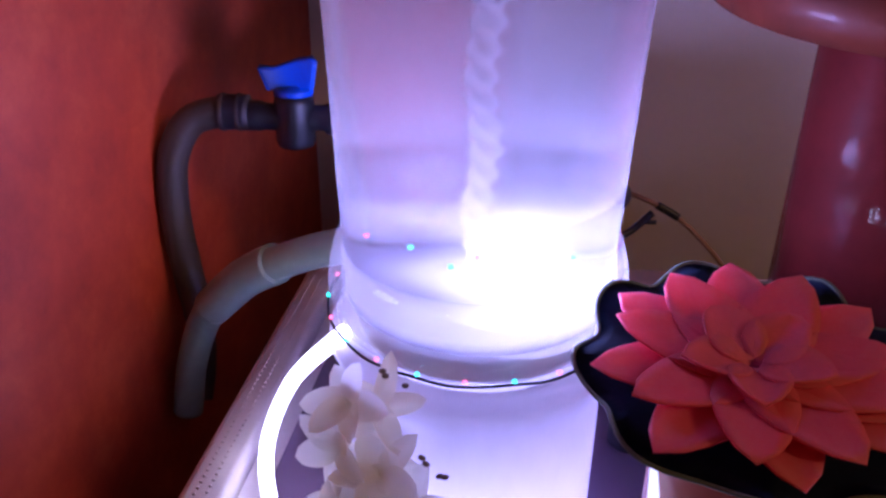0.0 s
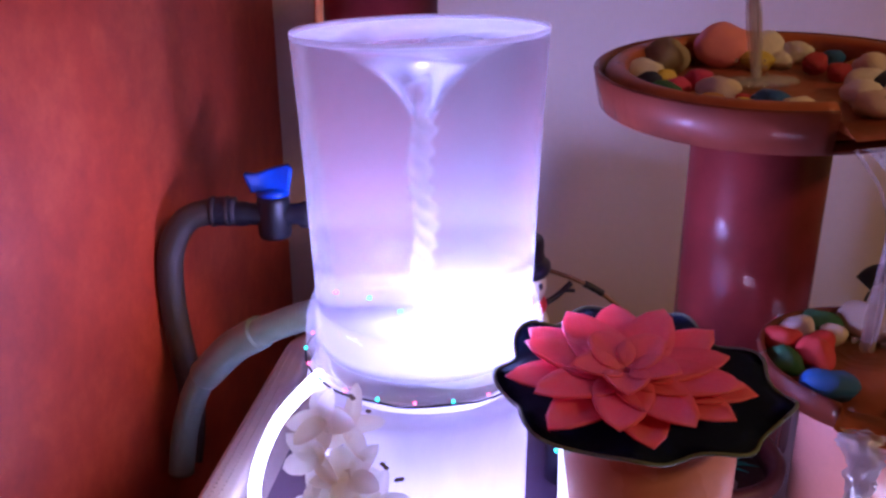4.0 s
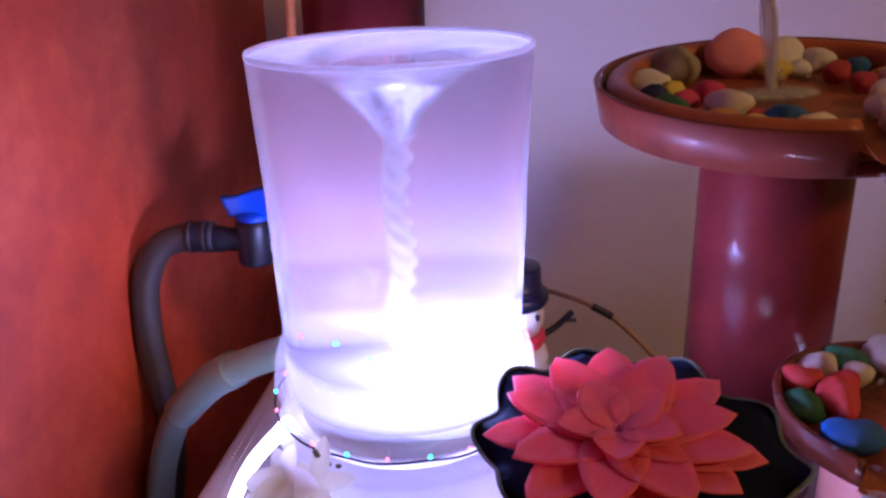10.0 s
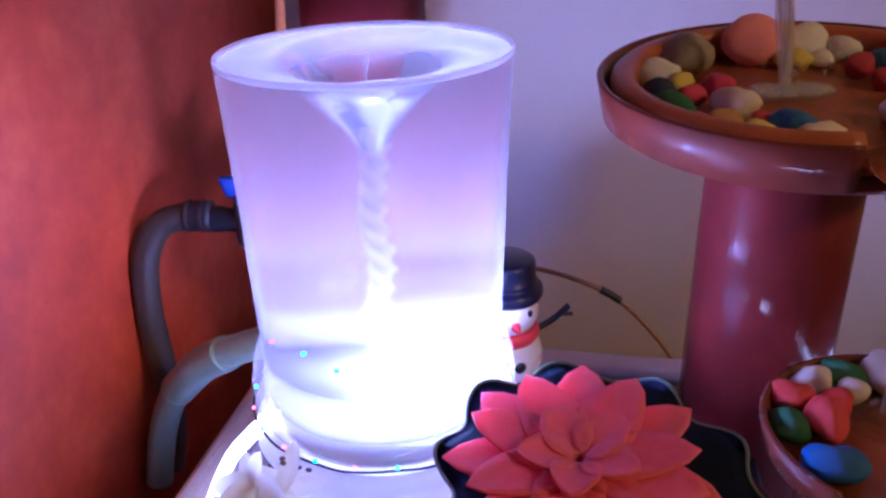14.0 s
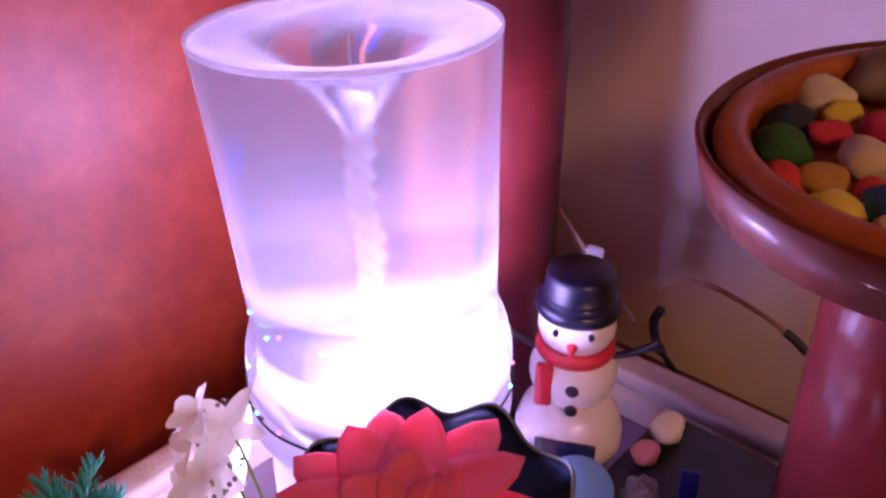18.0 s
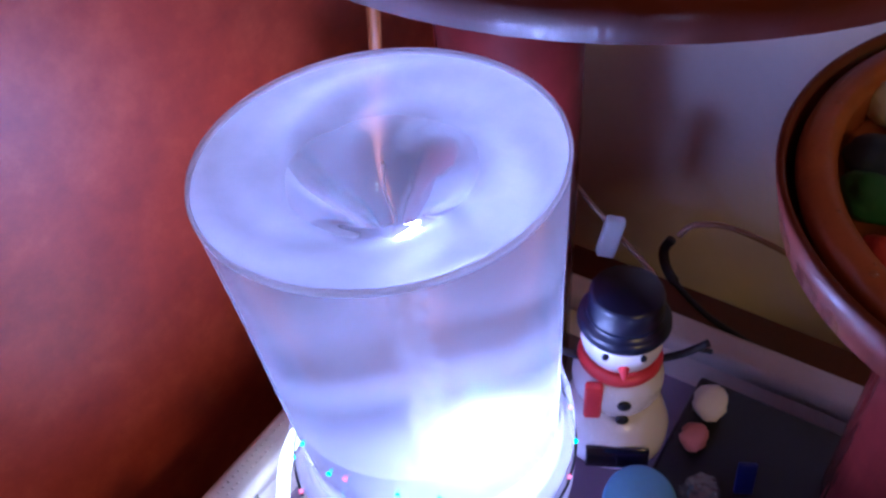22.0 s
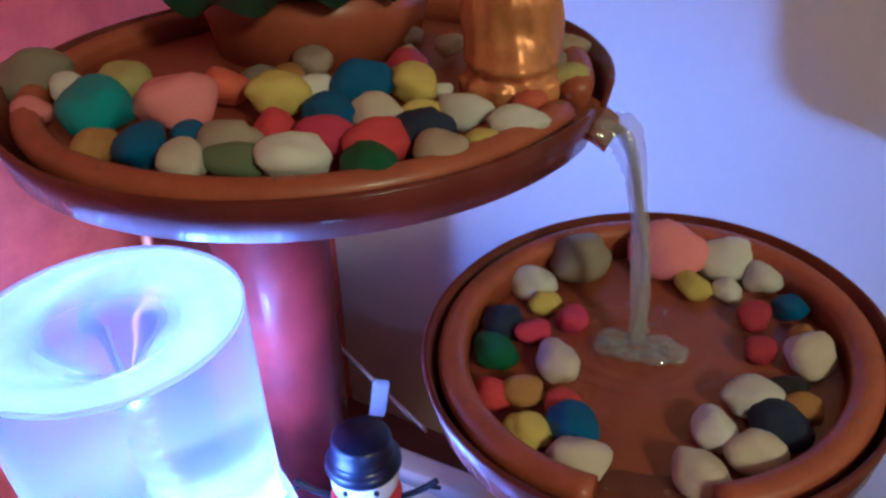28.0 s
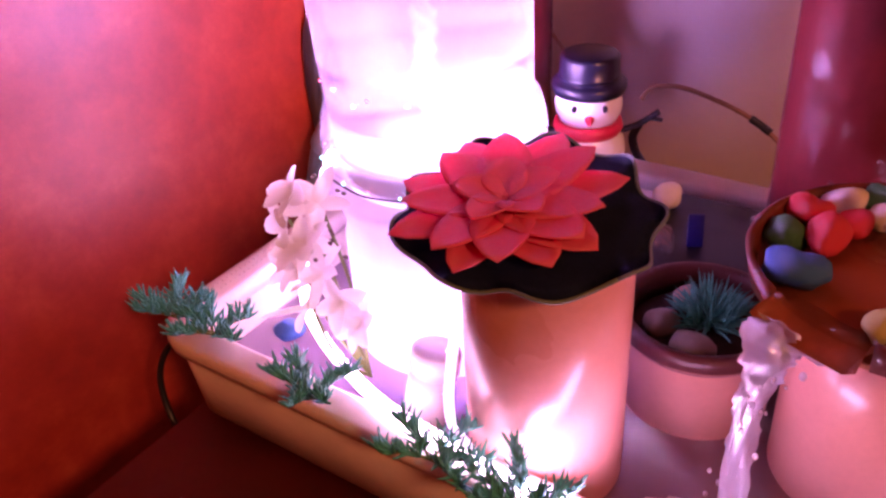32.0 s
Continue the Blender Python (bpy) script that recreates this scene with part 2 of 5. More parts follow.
DISH = wet_paint("terracotta_dish", (0.135, 0.025, 0.012), 0.6, 0.3, 0.9)
PIPE = wet_paint("painted_pipe", (0.145, 0.014, 0.014), 0.72, 0.32, 0.9)
POT_PIPE = surface("salmon_painted_pipe", (0.72, 0.33, 0.26), 0.34, spread=0.14, coarse=9, fine=260, bump=0.06, coat=0.2)
MAROON = surface("dark_maroon_paint", (0.085, 0.020, 0.018), 0.4, spread=0.3, coarse=24, fine=300, bump=0.12)
FOOT = surface("pale_grey_plastic", (0.26, 0.26, 0.32), 0.4, spread=0.15, bump=0.05)
TUMBLER = misted_glass("misted_clear_plastic", (0.95, 0.94, 0.98), 0.23, 0.245, 1.22)
TUMBLER_LOW = misted_glass("clear_plastic", (0.95, 0.95, 0.98), 0.20, 0.055, 1.22)
RIM = frosted("thick_clear_plastic", (0.96, 0.95, 0.98), 0.10, 0.7, 0.05)
BASE = frosted("milky_white_plastic", (0.92, 0.90, 0.95), 0.03, 0.65, 0.03)
COLLAR = frosted("clear_collar_plastic", (0.95, 0.93, 0.98), 0.84, 0.7, 0.04)
WHIRL = whirling_water("whirling_water", (0.96, 0.96, 1.0), 1.33)
CORD = frosted("churned_water", (0.96, 0.96, 1.0), 0.58, 0.6, 0.04)
VEIL = frosted("thin_white_falling_water", (0.97, 0.98, 1.0), 0.80, 0.5, 0.12)
STREAM = clear_water("falling_water", (0.98, 0.99, 1.0), 0.10, 0.26, 0.04, 160)
CLEAR_STREAM = clear_water("glassy_falling_water", (0.99, 0.99, 1.0), 0.17, 0.13, 0.04, 130)
WHITE_STREAM = clear_water("churned_falling_water", (0.97, 0.96, 1.0), 0.52, 0.22, 0.08, 220)
POOL = clear_water("bowl_water", (0.95, 0.90, 0.84), 0.02, 0.06, 0.03, 140)
TRAY_WATER = clear_water("tray_water_skin", (0.84, 0.78, 0.88), 0.30, 0.12, 0.08, 90)
SPLASH = frosted("churned_splash", (0.78, 0.86, 1.0), 0.76, 0.4, 0.18)
FOAM = frosted("foam", (0.95, 0.92, 0.95), 0.15, 0.4, 0.1)
LED = hazy_glow("led_glare_haze", (0.90, 0.88, 1.0), 0.8, 0.010, 0.056)
ROPE = glow("light_rope_glow", (0.95, 0.88, 1.0), 20.0)
BRIGHT_ROPE = glow("bright_light_rope_glow", (0.86, 0.78, 1.0), 62.0)
SIDE_ROPE = glow("side_light_rope_glow", (0.80, 0.74, 1.0), 13.0)
DIM_ROPE = glow("dim_light_rope_glow", (0.90, 0.85, 1.0), 4.0)
LED_GREEN = glow("green_led_and_glint", (0.1, 1.0, 0.75), 9.0)
LED_RED = glow("red_led_and_glint", (1.0, 0.15, 0.25), 8.0)
LEAF = surface("dark_foam_leaf", (0.016, 0.024, 0.046), 0.95, spread=0.4, coarse=40, fine=700, bump=0.25, spec=0.06)
LEAF_EDGE = surface("pale_leaf_edge", (0.10, 0.15, 0.10), 0.6, bump=0.1)
PETAL = surface("pink_foam_petal", (0.97, 0.19, 0.27), 0.55, spread=0.10, coarse=35, fine=600, bump=0.12, second=(0.97, 0.30, 0.37), through=0.4, spec=0.2)
PETAL_IN = surface("salmon_foam_petal", (0.96, 0.24, 0.31), 0.55, spread=0.12, coarse=35, fine=600, bump=0.15, second=(0.95, 0.28, 0.34), through=0.4, spec=0.2)
HOSE = surface("grey_hose", (0.040, 0.030, 0.028), 0.5, spread=0.3, coarse=30, fine=260)
GREEN_HOSE = surface("pale_green_pipe", (0.20, 0.27, 0.24), 0.4, spread=0.15, coarse=30, fine=200)
VALVE = surface("black_plastic", (0.012, 0.013, 0.02), 0.4, spread=0.3, bump=0.15)
TAG_BLUE = surface("navy_plastic", (0.010, 0.022, 0.16), 0.4, spread=0.2, bump=0.1)
BLUE = surface("blue_plastic", (0.015, 0.07, 0.50), 0.38, spread=0.2, bump=0.1)
NAVY = surface("navy_gloss", (0.004, 0.005, 0.016), 0.36, spread=0.25, bump=0.05, coat=0.15)
SNOW = surface("white_toy_plastic", (0.80, 0.79, 0.80), 0.3, spread=0.05, bump=0.04, coat=0.3)
SCARF = surface("red_toy_paint", (0.62, 0.035, 0.045), 0.4, spread=0.12, bump=0.05)
PANEL = surface("solar_cell", (0.010, 0.009, 0.022), 0.18, spread=0.3, bump=0.03, coat=0.6)
CABLE = surface("orange_brown_cable", (0.42, 0.14, 0.035), 0.4, spread=0.2, bump=0.1)
TAN_CABLE = surface("tan_cable", (0.32, 0.17, 0.09), 0.45, spread=0.2, bump=0.1)
STICK = surface("pale_wood_strip", (0.46, 0.30, 0.20), 0.6, spread=0.2, coarse=60, fine=500)
FLOWER = frosted("cream_silk_petal", (1.0, 1.0, 0.92), 0.03, 0.58, 0.02)
BUD = surface("grey_brown_bud", (0.16, 0.13, 0.11), 0.7)
STEM = surface("green_stem", (0.16, 0.22, 0.06), 0.6)
NEEDLE = surface("teal_green_needle", (0.025, 0.40, 0.32), 0.45, spread=0.35, coarse=90, fine=500, bump=0.1)
SOIL = surface("dark_soil", (0.035, 0.018, 0.014), 0.85, spread=0.4, coarse=120, fine=700, bump=0.6)
GOLD = surface("gold_paint", (0.62, 0.27, 0.045), 0.35, 0.35, spread=0.35, coarse=60, fine=300, bump=0.2)
PAD = surface("green_foam_pad", (0.018, 0.075, 0.035), 0.55, spread=0.35, coarse=40, fine=500)
PALE_BLUE = surface("pale_blue_plastic", (0.16, 0.38, 0.62), 0.5, spread=0.12, bump=0.08)
CLOTH = surface("dark_navy_cloth", (0.006, 0.008, 0.026), 0.7, spread=0.4, coarse=50, fine=700, bump=0.5)
YELLOW = surface("yellow_plastic", (0.62, 0.36, 0.06), 0.45, spread=0.2)

STONE_COLOURS = {
    "white": (0.80, 0.79, 0.77), "cream": (0.73, 0.65, 0.55), "tan": (0.48, 0.39, 0.29), "olive": (0.50, 0.46, 0.12),
    "stone": (0.30, 0.26, 0.19), "pink": (0.78, 0.27, 0.28), "red": (0.64, 0.050, 0.045), "magenta": (0.62, 0.040, 0.13),
    "crimson": (0.46, 0.03, 0.05), "orange": (0.66, 0.14, 0.035), "ochre": (0.48, 0.25, 0.03), "yellow": (0.74, 0.60, 0.05),
    "teal": (0.06, 0.32, 0.42), "blue": (0.015, 0.12, 0.40), "navy": (0.012, 0.025, 0.09), "green": (0.02, 0.13, 0.045),
    "sage": (0.16, 0.21, 0.10), "black": (0.015, 0.013, 0.016), "brown": (0.16, 0.07, 0.04), "grey": (0.25, 0.22, 0.2),
}
STONES = {k: surface(k + "_pebble", c, 0.5, spread=0.24, coarse=80, fine=600, bump=0.6, per_object=0.25) for k, c in STONE_COLOURS.items()}

# ---- mesh makers ----


def mesh_of(bm, name, material, smooth=True):
    bmesh.ops.recalc_face_normals(bm, faces=bm.faces)
    me = bpy.data.meshes.new(name)
    bm.to_mesh(me)
    bm.free()
    for m in material if isinstance(material, (list, tuple)) else [material]:
        me.materials.append(m)
    if smooth:
        me.shade_smooth()
    return me


def thing(name, bm, material, label, category, group="", kind="", at=None, smooth=True):
    ob = new(name, mesh_of(bm, name, material, smooth) if bm else None)
    if at is not None:
        ob.matrix_basis = at if isinstance(at, Matrix) else Matrix.Translation(at)
    return tagged(ob, label, category, group, kind)


def part(name, bm, material, parent, label="", at=None, smooth=True):
    ob = new(name, mesh_of(bm, name, material, smooth))
    ob.parent = parent
    if at is not None:
        ob.matrix_basis = at if isinstance(at, Matrix) else Matrix.Translation(at)
    return tagged(ob, label)


def lathe(profile, n=64, centre=(0, 0), closed=False, wobble=None):
    """Turns a profile of (radius, height) round the upright axis. closed: the profile is a loop."""
    bm = bmesh.new()
    rings = []
    for r, z in profile:
        if r < 1e-6:
            rings.append([bm.verts.new((centre[0], centre[1], z))])
        else:
            ring = []
            for i in range(n):
                a = 2 * math.pi * i / n
                k = wobble(a, r, z) if wobble else 1.0
                ring.append(bm.verts.new((centre[0] + r * k * math.cos(a), centre[1] + r * k * math.sin(a), z)))
            rings.append(ring)
    pairs = list(zip(rings, rings[1:])) + ([(rings[-1], rings[0])] if closed else [])
    for a, b in pairs:
        for i in range(n):
            j = (i + 1) % n
            if len(a) == 1 and len(b) == 1:
                continue
            if len(a) == 1:
                bm.faces.new((a[0], b[i], b[j]))
            elif len(b) == 1:
                bm.faces.new((a[i], a[j], b[0]))
            else:
                bm.faces.new((a[i], a[j], b[j], b[i]))
    return bm


def spline(points, steps=8):
    pts = [Vector(p) for p in points]
    out = []
    for i in range(len(pts) - 1):
        p0, p1, p2, p3 = pts[max(i - 1, 0)], pts[i], pts[i + 1], pts[min(i + 2, len(pts) - 1)]
        for k in range(steps):
            t = k / steps
            out.append(0.5 * ((2 * p1) + (p2 - p0) * t + (2 * p0 - 5 * p1 + 4 * p2 - p3) * t * t + (3 * p1 - p0 - 3 * p2 + p3) * t ** 3))
    return out + [pts[-1]]


def tube(points, radius, n=10, steps=8, bm=None, flat=1.0):
    """A round tube along a smooth line; radius is a number or a function of 0..1. flat squeezes it across."""
    bm = bm or bmesh.new()
    path = spline(points, steps)
    rings = []
    side = None
    for i, p in enumerate(path):
        way = (path[min(i + 1, len(path) - 1)] - path[max(i - 1, 0)]).normalized()
        if side is None:
            side = way.orthogonal().normalized()
        side = (side - way * side.dot(way)).normalized()
        up = way.cross(side)
        r = radius(i / (len(path) - 1)) if callable(radius) else radius
        rings.append([bm.verts.new(p + r * (math.cos(a) * side * flat + math.sin(a) * up)) for a in (2 * math.pi * k / n for k in range(n))])
    for a, b in zip(rings, rings[1:]):
        for i in range(n):
            bm.faces.new((a[i], a[(i + 1) % n], b[(i + 1) % n], b[i]))
    bm.faces.new(rings[0][::-1])
    bm.faces.new(rings[-1])
    return bm


def box(size, at=(0, 0, 0), bevel=0.002, turn=0.0, bm=None, segments=2):
    own = bmesh.new()
    bmesh.ops.create_cube(own, size=1.0)
    bmesh.ops.scale(own, vec=size, verts=own.verts)
    if bevel:
        bmesh.ops.bevel(own, geom=own.edges[:], offset=bevel, segments=segments, profile=0.5, affect="EDGES")
    bmesh.ops.transform(own, matrix=Matrix.Translation(at) @ Matrix.Rotation(turn, 4, "Z"), verts=own.verts)
    return own


def ball(radius, at=(0, 0, 0), scale=(1, 1, 1), u=20, v=14):
    bm = bmesh.new()
    bmesh.ops.create_uvsphere(bm, u_segments=u, v_segments=v, radius=radius)
    bmesh.ops.scale(bm, vec=scale, verts=bm.verts)
    bmesh.ops.translate(bm, vec=at, verts=bm.verts)
    return bm


def petal(length, width, lift, curl, thick=0.0009, rows=9, cols=6, cup=0.25, blunt=0.35):
    """A pointed petal from the origin out along x, rising by lift and curling at the tip."""
    bm = bmesh.new()
    grid = []
    for i in range(rows):
        s = i / (rows - 1)
        w = width * 0.5 * (math.sin(math.pi * min(1, s ** 0.8 * 0.93 + 0.07)) ** (0.6 + blunt)) * (1 - 0.15 * s)
        row = []
        for j in range(cols):
            q = 2 * j / (cols - 1) - 1
            z = lift * s * length + curl * length * s * s + cup * w * q * q
            row.append(bm.verts.new((length * s, w * q, z)))
        grid.append(row)
    for i in range(rows - 1):
        for j in range(cols - 1):
            bm.faces.new((grid[i][j], grid[i + 1][j], grid[i + 1][j + 1], grid[i][j + 1]))
    bmesh.ops.remove_doubles(bm, verts=bm.verts, dist=1e-5)
    if thick:
        bmesh.ops.solidify(bm, geom=bm.faces[:], thickness=thick)
    return bm


# ---- the room ----
TURN = -0.1259
U, V = Vector((math.cos(TURN), math.sin(TURN), 0)), Vector((-math.sin(TURN), math.cos(TURN), 0))


def plan(u, v, z=0.0):
    """A place from metres along and across the tray."""
    return U * u + V * v + Vector((0, 0, z))


def slab(u0, u1, v0, v1, z0, z1, bevel=0.0, cuts=0):
    bm = box((u1 - u0, v1 - v0, z1 - z0), (0, 0, 0), bevel)
    c = plan((u0 + u1) / 2, (v0 + v1) / 2, (z0 + z1) / 2)
    bmesh.ops.transform(bm, matrix=Matrix.Translation(c) @ Matrix.Rotation(TURN, 4, "Z"), verts=bm.verts)
    return bm


CORNER, SKEW = Vector((-0.133, 0.832, 0)), radians(-13)


def wall_slab(u0, u1, v0, v1, z0, z1, bevel=0.0):
    """A block along the room's walls, measured from the corner behind the fountain."""
    bm = box((u1 - u0, v1 - v0, z1 - z0), (0, 0, 0), bevel)
    turn = Matrix.Rotation(SKEW, 4, "Z")
    bmesh.ops.transform(bm, matrix=Matrix.Translation(CORNER) @ turn @ Matrix.Translation(((u0 + u1) / 2, (v0 + v1) / 2, (z0 + z1) / 2)), verts=bm.verts)
    return bm


table = wall_slab(0, 1.3, -0.90, 0, -0.04, 0.0, 0.004)
# the table stops short of the red wall, under the tray's side
cut = bmesh.ops.bisect_plane(table, geom=table.verts[:] + table.edges[:] + table.faces[:], plane_co=plan(-0.164, 0.3), plane_no=-U, clear_outer=True)
bmesh.ops.contextual_create(table, geom=[e for e in cut["geom_cut"] if isinstance(e, bmesh.types.BMEdge)])
# it also stands clear of the back wall
BACK_EDGE = radians(-8.3)
cut = bmesh.ops.bisect_plane(table, geom=table.verts[:] + table.edges[:] + table.faces[:], plane_co=(0.09, 0.702, 0), plane_no=(-math.sin(BACK_EDGE), math.cos(BACK_EDGE), 0), clear_outer=True)
bmesh.ops.contextual_create(table, geom=[e for e in cut["geom_cut"] if isinstance(e, bmesh.types.BMEdge)])
thing("table_top", table, TABLE, "dark brown table top under the white tray", "table")
for du, dv in ((0.14, -0.22), (1.25, -0.22), (0.30, -0.85), (1.25, -0.85)):
    part("leg", wall_slab(du - 0.03, du + 0.03, dv - 0.03, dv + 0.03, -0.75, -0.04, 0.004), TABLE, bpy.data.objects["table_top"])
thing("floor", wall_slab(-0.1, 2.8, -3.0, 0.1, -0.80, -0.75), TABLE, "dark brown floor", "floor", kind="structure")
left = box((0.12, 3.3, 3.15), (-0.06, -1.53, 0.825), 0.0)
bmesh.ops.transform(left, matrix=Matrix.Translation(CORNER) @ Matrix.Rotation(radians(-10.0), 4, "Z"), verts=left.verts)
thing("wall_left", left, RED_WALL, "red sponge-painted wall", "wall", kind="structure", smooth=False)
thing("wall_back", wall_slab(0, 2.8, 0, 0.12, -0.75, 2.4), WHITE_WALL, "off-white painted wall", "wall", kind="structure", smooth=False)
thing("wall_right", wall_slab(2.8, 2.92, -3.0, 0.12, -0.75, 2.4), ROOM_WALL, "plain painted wall", "wall", kind="structure", smooth=False)
thing("wall_front", wall_slab(-0.12, 2.92, -3.12, -3.0, -0.75, 2.4), ROOM_WALL, "plain painted wall", "wall", kind="structure", smooth=False)
thing("ceiling", wall_slab(-0.12, 2.92, -3.12, 0.12, 2.4, 2.5), CEILING, "plain white ceiling", "ceiling", kind="structure", smooth=False)

# ---- the tray ----
TRAY_U0, TRAY_U1, TRAY_V0, TRAY_V1, TRAY_Z = -0.181, 0.280, 0.2784, 0.6206, 0.066


def rounded_loop(u0, u1, v0, v1, r, z, n=6):
    out = []
    for cu, cv, a0 in ((u1 - r, v1 - r, 0), (u0 + r, v1 - r, 90), (u0 + r, v0 + r, 180), (u1 - r, v0 + r, 270)):
        for k in range(n + 1):
            a = radians(a0 + 90 * k / n)
            out.append(plan(cu + r * math.cos(a), cv + r * math.sin(a), z))
    return out


def loops(rows, cap=True):
    bm = bmesh.new()
    rings = [[bm.verts.new(p) for p in row] for row in rows]
    n = len(rings[0])
    for a, b in zip(rings, rings[1:]):
        for i in range(n):
            bm.faces.new((a[i], a[(i + 1) % n], b[(i + 1) % n], b[i]))
    if cap:
        bm.faces.new(rings[0])
        bm.faces.new(rings[-1])
    return bm


def inset(d, z, r):
    return rounded_loop(TRAY_U0 + d, TRAY_U1 - d, TRAY_V0 + d, TRAY_V1 - d, r, z)


tray = thing("tray", None, None, "cream plastic tray holding the fountain and water", "tray")
part("basin", loops([inset(0.014, 0.0, 0.02), inset(0.011, 0.002, 0.022), inset(0.005, 0.0535, 0.030), inset(0.0195, 0.0535, 0.0245), inset(0.029, 0.010, 0.02), inset(0.034, 0.006, 0.018)]), TRAY, tray)
part("rim", loops([inset(0.017, 0.0535, 0.0265), inset(0.004, 0.054, 0.03), inset(0.0, 0.056, 0.034), inset(-0.001, 0.060, 0.035), inset(0.0, 0.0655, 0.034), inset(0.003, TRAY_Z, 0.032), inset(0.017, TRAY_Z, 0.026), inset(0.020, 0.064, 0.024), inset(0.0215, 0.0535, 0.024), inset(0.017, 0.0535, 0.0265)], False), TRAY, tray, "broad rounded cream rim")
studs = bmesh.new()
for k in range(64):
    for row in range(2):
        at = plan(TRAY_U0 + 0.0065 + 0.0055 * row, TRAY_V0 + 0.040 + 0.0041 * k + 0.002 * row, TRAY_Z + 0.0002)
        bmesh.ops.create_icosphere(studs, subdivisions=1, radius=0.0009, matrix=Matrix.Translation(at) @ Matrix.Diagonal((1, 1, 0.6, 1)))
part("stud_strip", studs, TRAY, tray, "two rows of fine raised studs along the rim")
thing("tray_water", loops([inset(0.0285, 0.030, 0.02), inset(0.0275, 0.031, 0.021), inset(0.025, 0.0325, 0.022)]), TRAY_WATER, "shallow rippled water in the cream tray", "water", kind="structure")

# ---- tumbler, water and lit base ----
TX, TY = 0.0025, 0.4150


def lean(bm, amount=-0.0100, height=0.167):
    """The tumbler stands a little askew: its mouth sits nearer the front than its foot."""
    for v in bm.verts:
        k = v.co.z / height
        v.co.z += k * (0.023 * v.co.x + 0.016 * v.co.y - 0.0020)
        v.co.x -= 0.0010 * k
        v.co.y += amount * k
    return bm


lamp_base = thing("lamp_base", None, None, "milky white lit plastic base under the tumbler", "lamp", at=(TX, TY, 0.006))
part("body", lathe([(0.0, 0.0), (0.056, 0.0), (0.058, 0.003), (0.058, 0.100), (0.0555, 0.112), (0.060, 0.128), (0.0655, 0.136), (0.0655, 0.140), (0.059, 0.144), (0.053, 0.140), (0.053, 0.004), (0.0, 0.004)], 72), BASE, lamp_base)
part("collar", lathe([(0.0590, 0.150), (0.0622, 0.152), (0.0645, 0.159), (0.0648, 0.166), (0.0635, 0.175), (0.0612, 0.183), (0.0585, 0.184), (0.0590, 0.172), (0.0600, 0.160)], 72, closed=True), COLLAR, lamp_base, "clear bulging collar round the tumbler's foot")
# unseen disc added to keep the base light out of the tumbler
part("lid", lathe([(0.0, 0.143), (0.0525, 0.143), (0.0525, 0.147), (0.0, 0.148)], 56), SNOW, lamp_base, "opaque white disc added to hold back the base light")
part("led_disc", lathe([(0.0, 0.152), (0.020, 0.152), (0.020, 0.1565), (0.0, 0.157)], 32), SNOW, lamp_base, "white LED housing")
tumbler = thing("tumbler", None, None, "tall frosted clear plastic tumbler full of swirling water", "tumbler", at=(TX, TY, 0.165))
part("foot", lean(lathe([(0.0, 0.0), (0.0555, 0.0), (0.0568, 0.002), (0.0568, 0.005), (0.0550, 0.006), (0.0, 0.006)], 72)), FOOT, tumbler, "thick pale foot of the tumbler")
for name, profile, stuff in (("lower_wall", [(0.0572, 0.001), (0.0575, 0.02), (0.0584, 0.056)], TUMBLER_LOW), ("wall", [(0.0584, 0.056), (0.0596, 0.11), (0.0616, 0.1655)], TUMBLER)):
    glass = part(name, lean(lathe(profile, 96)), stuff, tumbler)
    glass.visible_shadow = False


# added glow: imitates the lamp's glare scattered in the water, not a solid part
part("led_glare", lean(ball(1.0, (0.016, -0.002, 0.0066), (0.040, 0.042, 0.050), 40, 24)), LED, tumbler, "added glow standing for the lamp's glare in the tumbler's foot")
part("rim", lean(lathe([(0.0617, 0.1655), (0.0619, 0.1670), (0.0616, 0.168), (0.0608, 0.168), (0.0605, 0.1670), (0.0607, 0.1655)], 96, closed=True)), RIM, tumbler)
water = thing("tumbler_water", None, None, "lit water whirling round a central vortex", "water", at=(TX, TY, 0.165))


def vortex(r):
    """Height of the whirling surface at a radius: nearly level at the wall, a deep cone in the middle."""
    return 0.1662 - 0.046 * math.exp(-((r / 0.0185) ** 1.2))


def swirl(bm, strength):
    """Fine spiral swells on the whirling surface."""
    for v in bm.verts:
        r, a = math.hypot(v.co.x, v.co.y), math.atan2(v.co.y, v.co.x)
        swell = strength * min(1.0, r / 0.020) * min(1.0, (0.0614 - r) / 0.006)
        v.co.z += swell * (0.0008 * math.sin(2 * a + r * 210) + 0.0005 * math.sin(5 * a + r * 330) + 0.0005 * noise.noise(Vector((v.co.x * 70, v.co.y * 70, 2.0))))
    return bm


for name, radii, words in (("surface", [0.0120 + 0.0494 * k / 24 for k in range(25)], ""), ("funnel", [0.0120 - 0.0080 * k / 8 for k in range(9)], "clear funnel of the vortex")):
    sheet = part(name, lean(swirl(lathe([(r, vortex(r)) for r in radii], 144), 1.0)), WHIRL, water, words)
    sheet.visible_shadow = False
part("air_thread", lean(tube([(0.001, 0, 0.163), (-0.0008, 0.001, 0.150), (0.0012, 0, 0.138), (0, -0.0006, 0.128)], 0.0006, 8, 8)), CORD, water, "thin white thread of bubbles in the funnel")


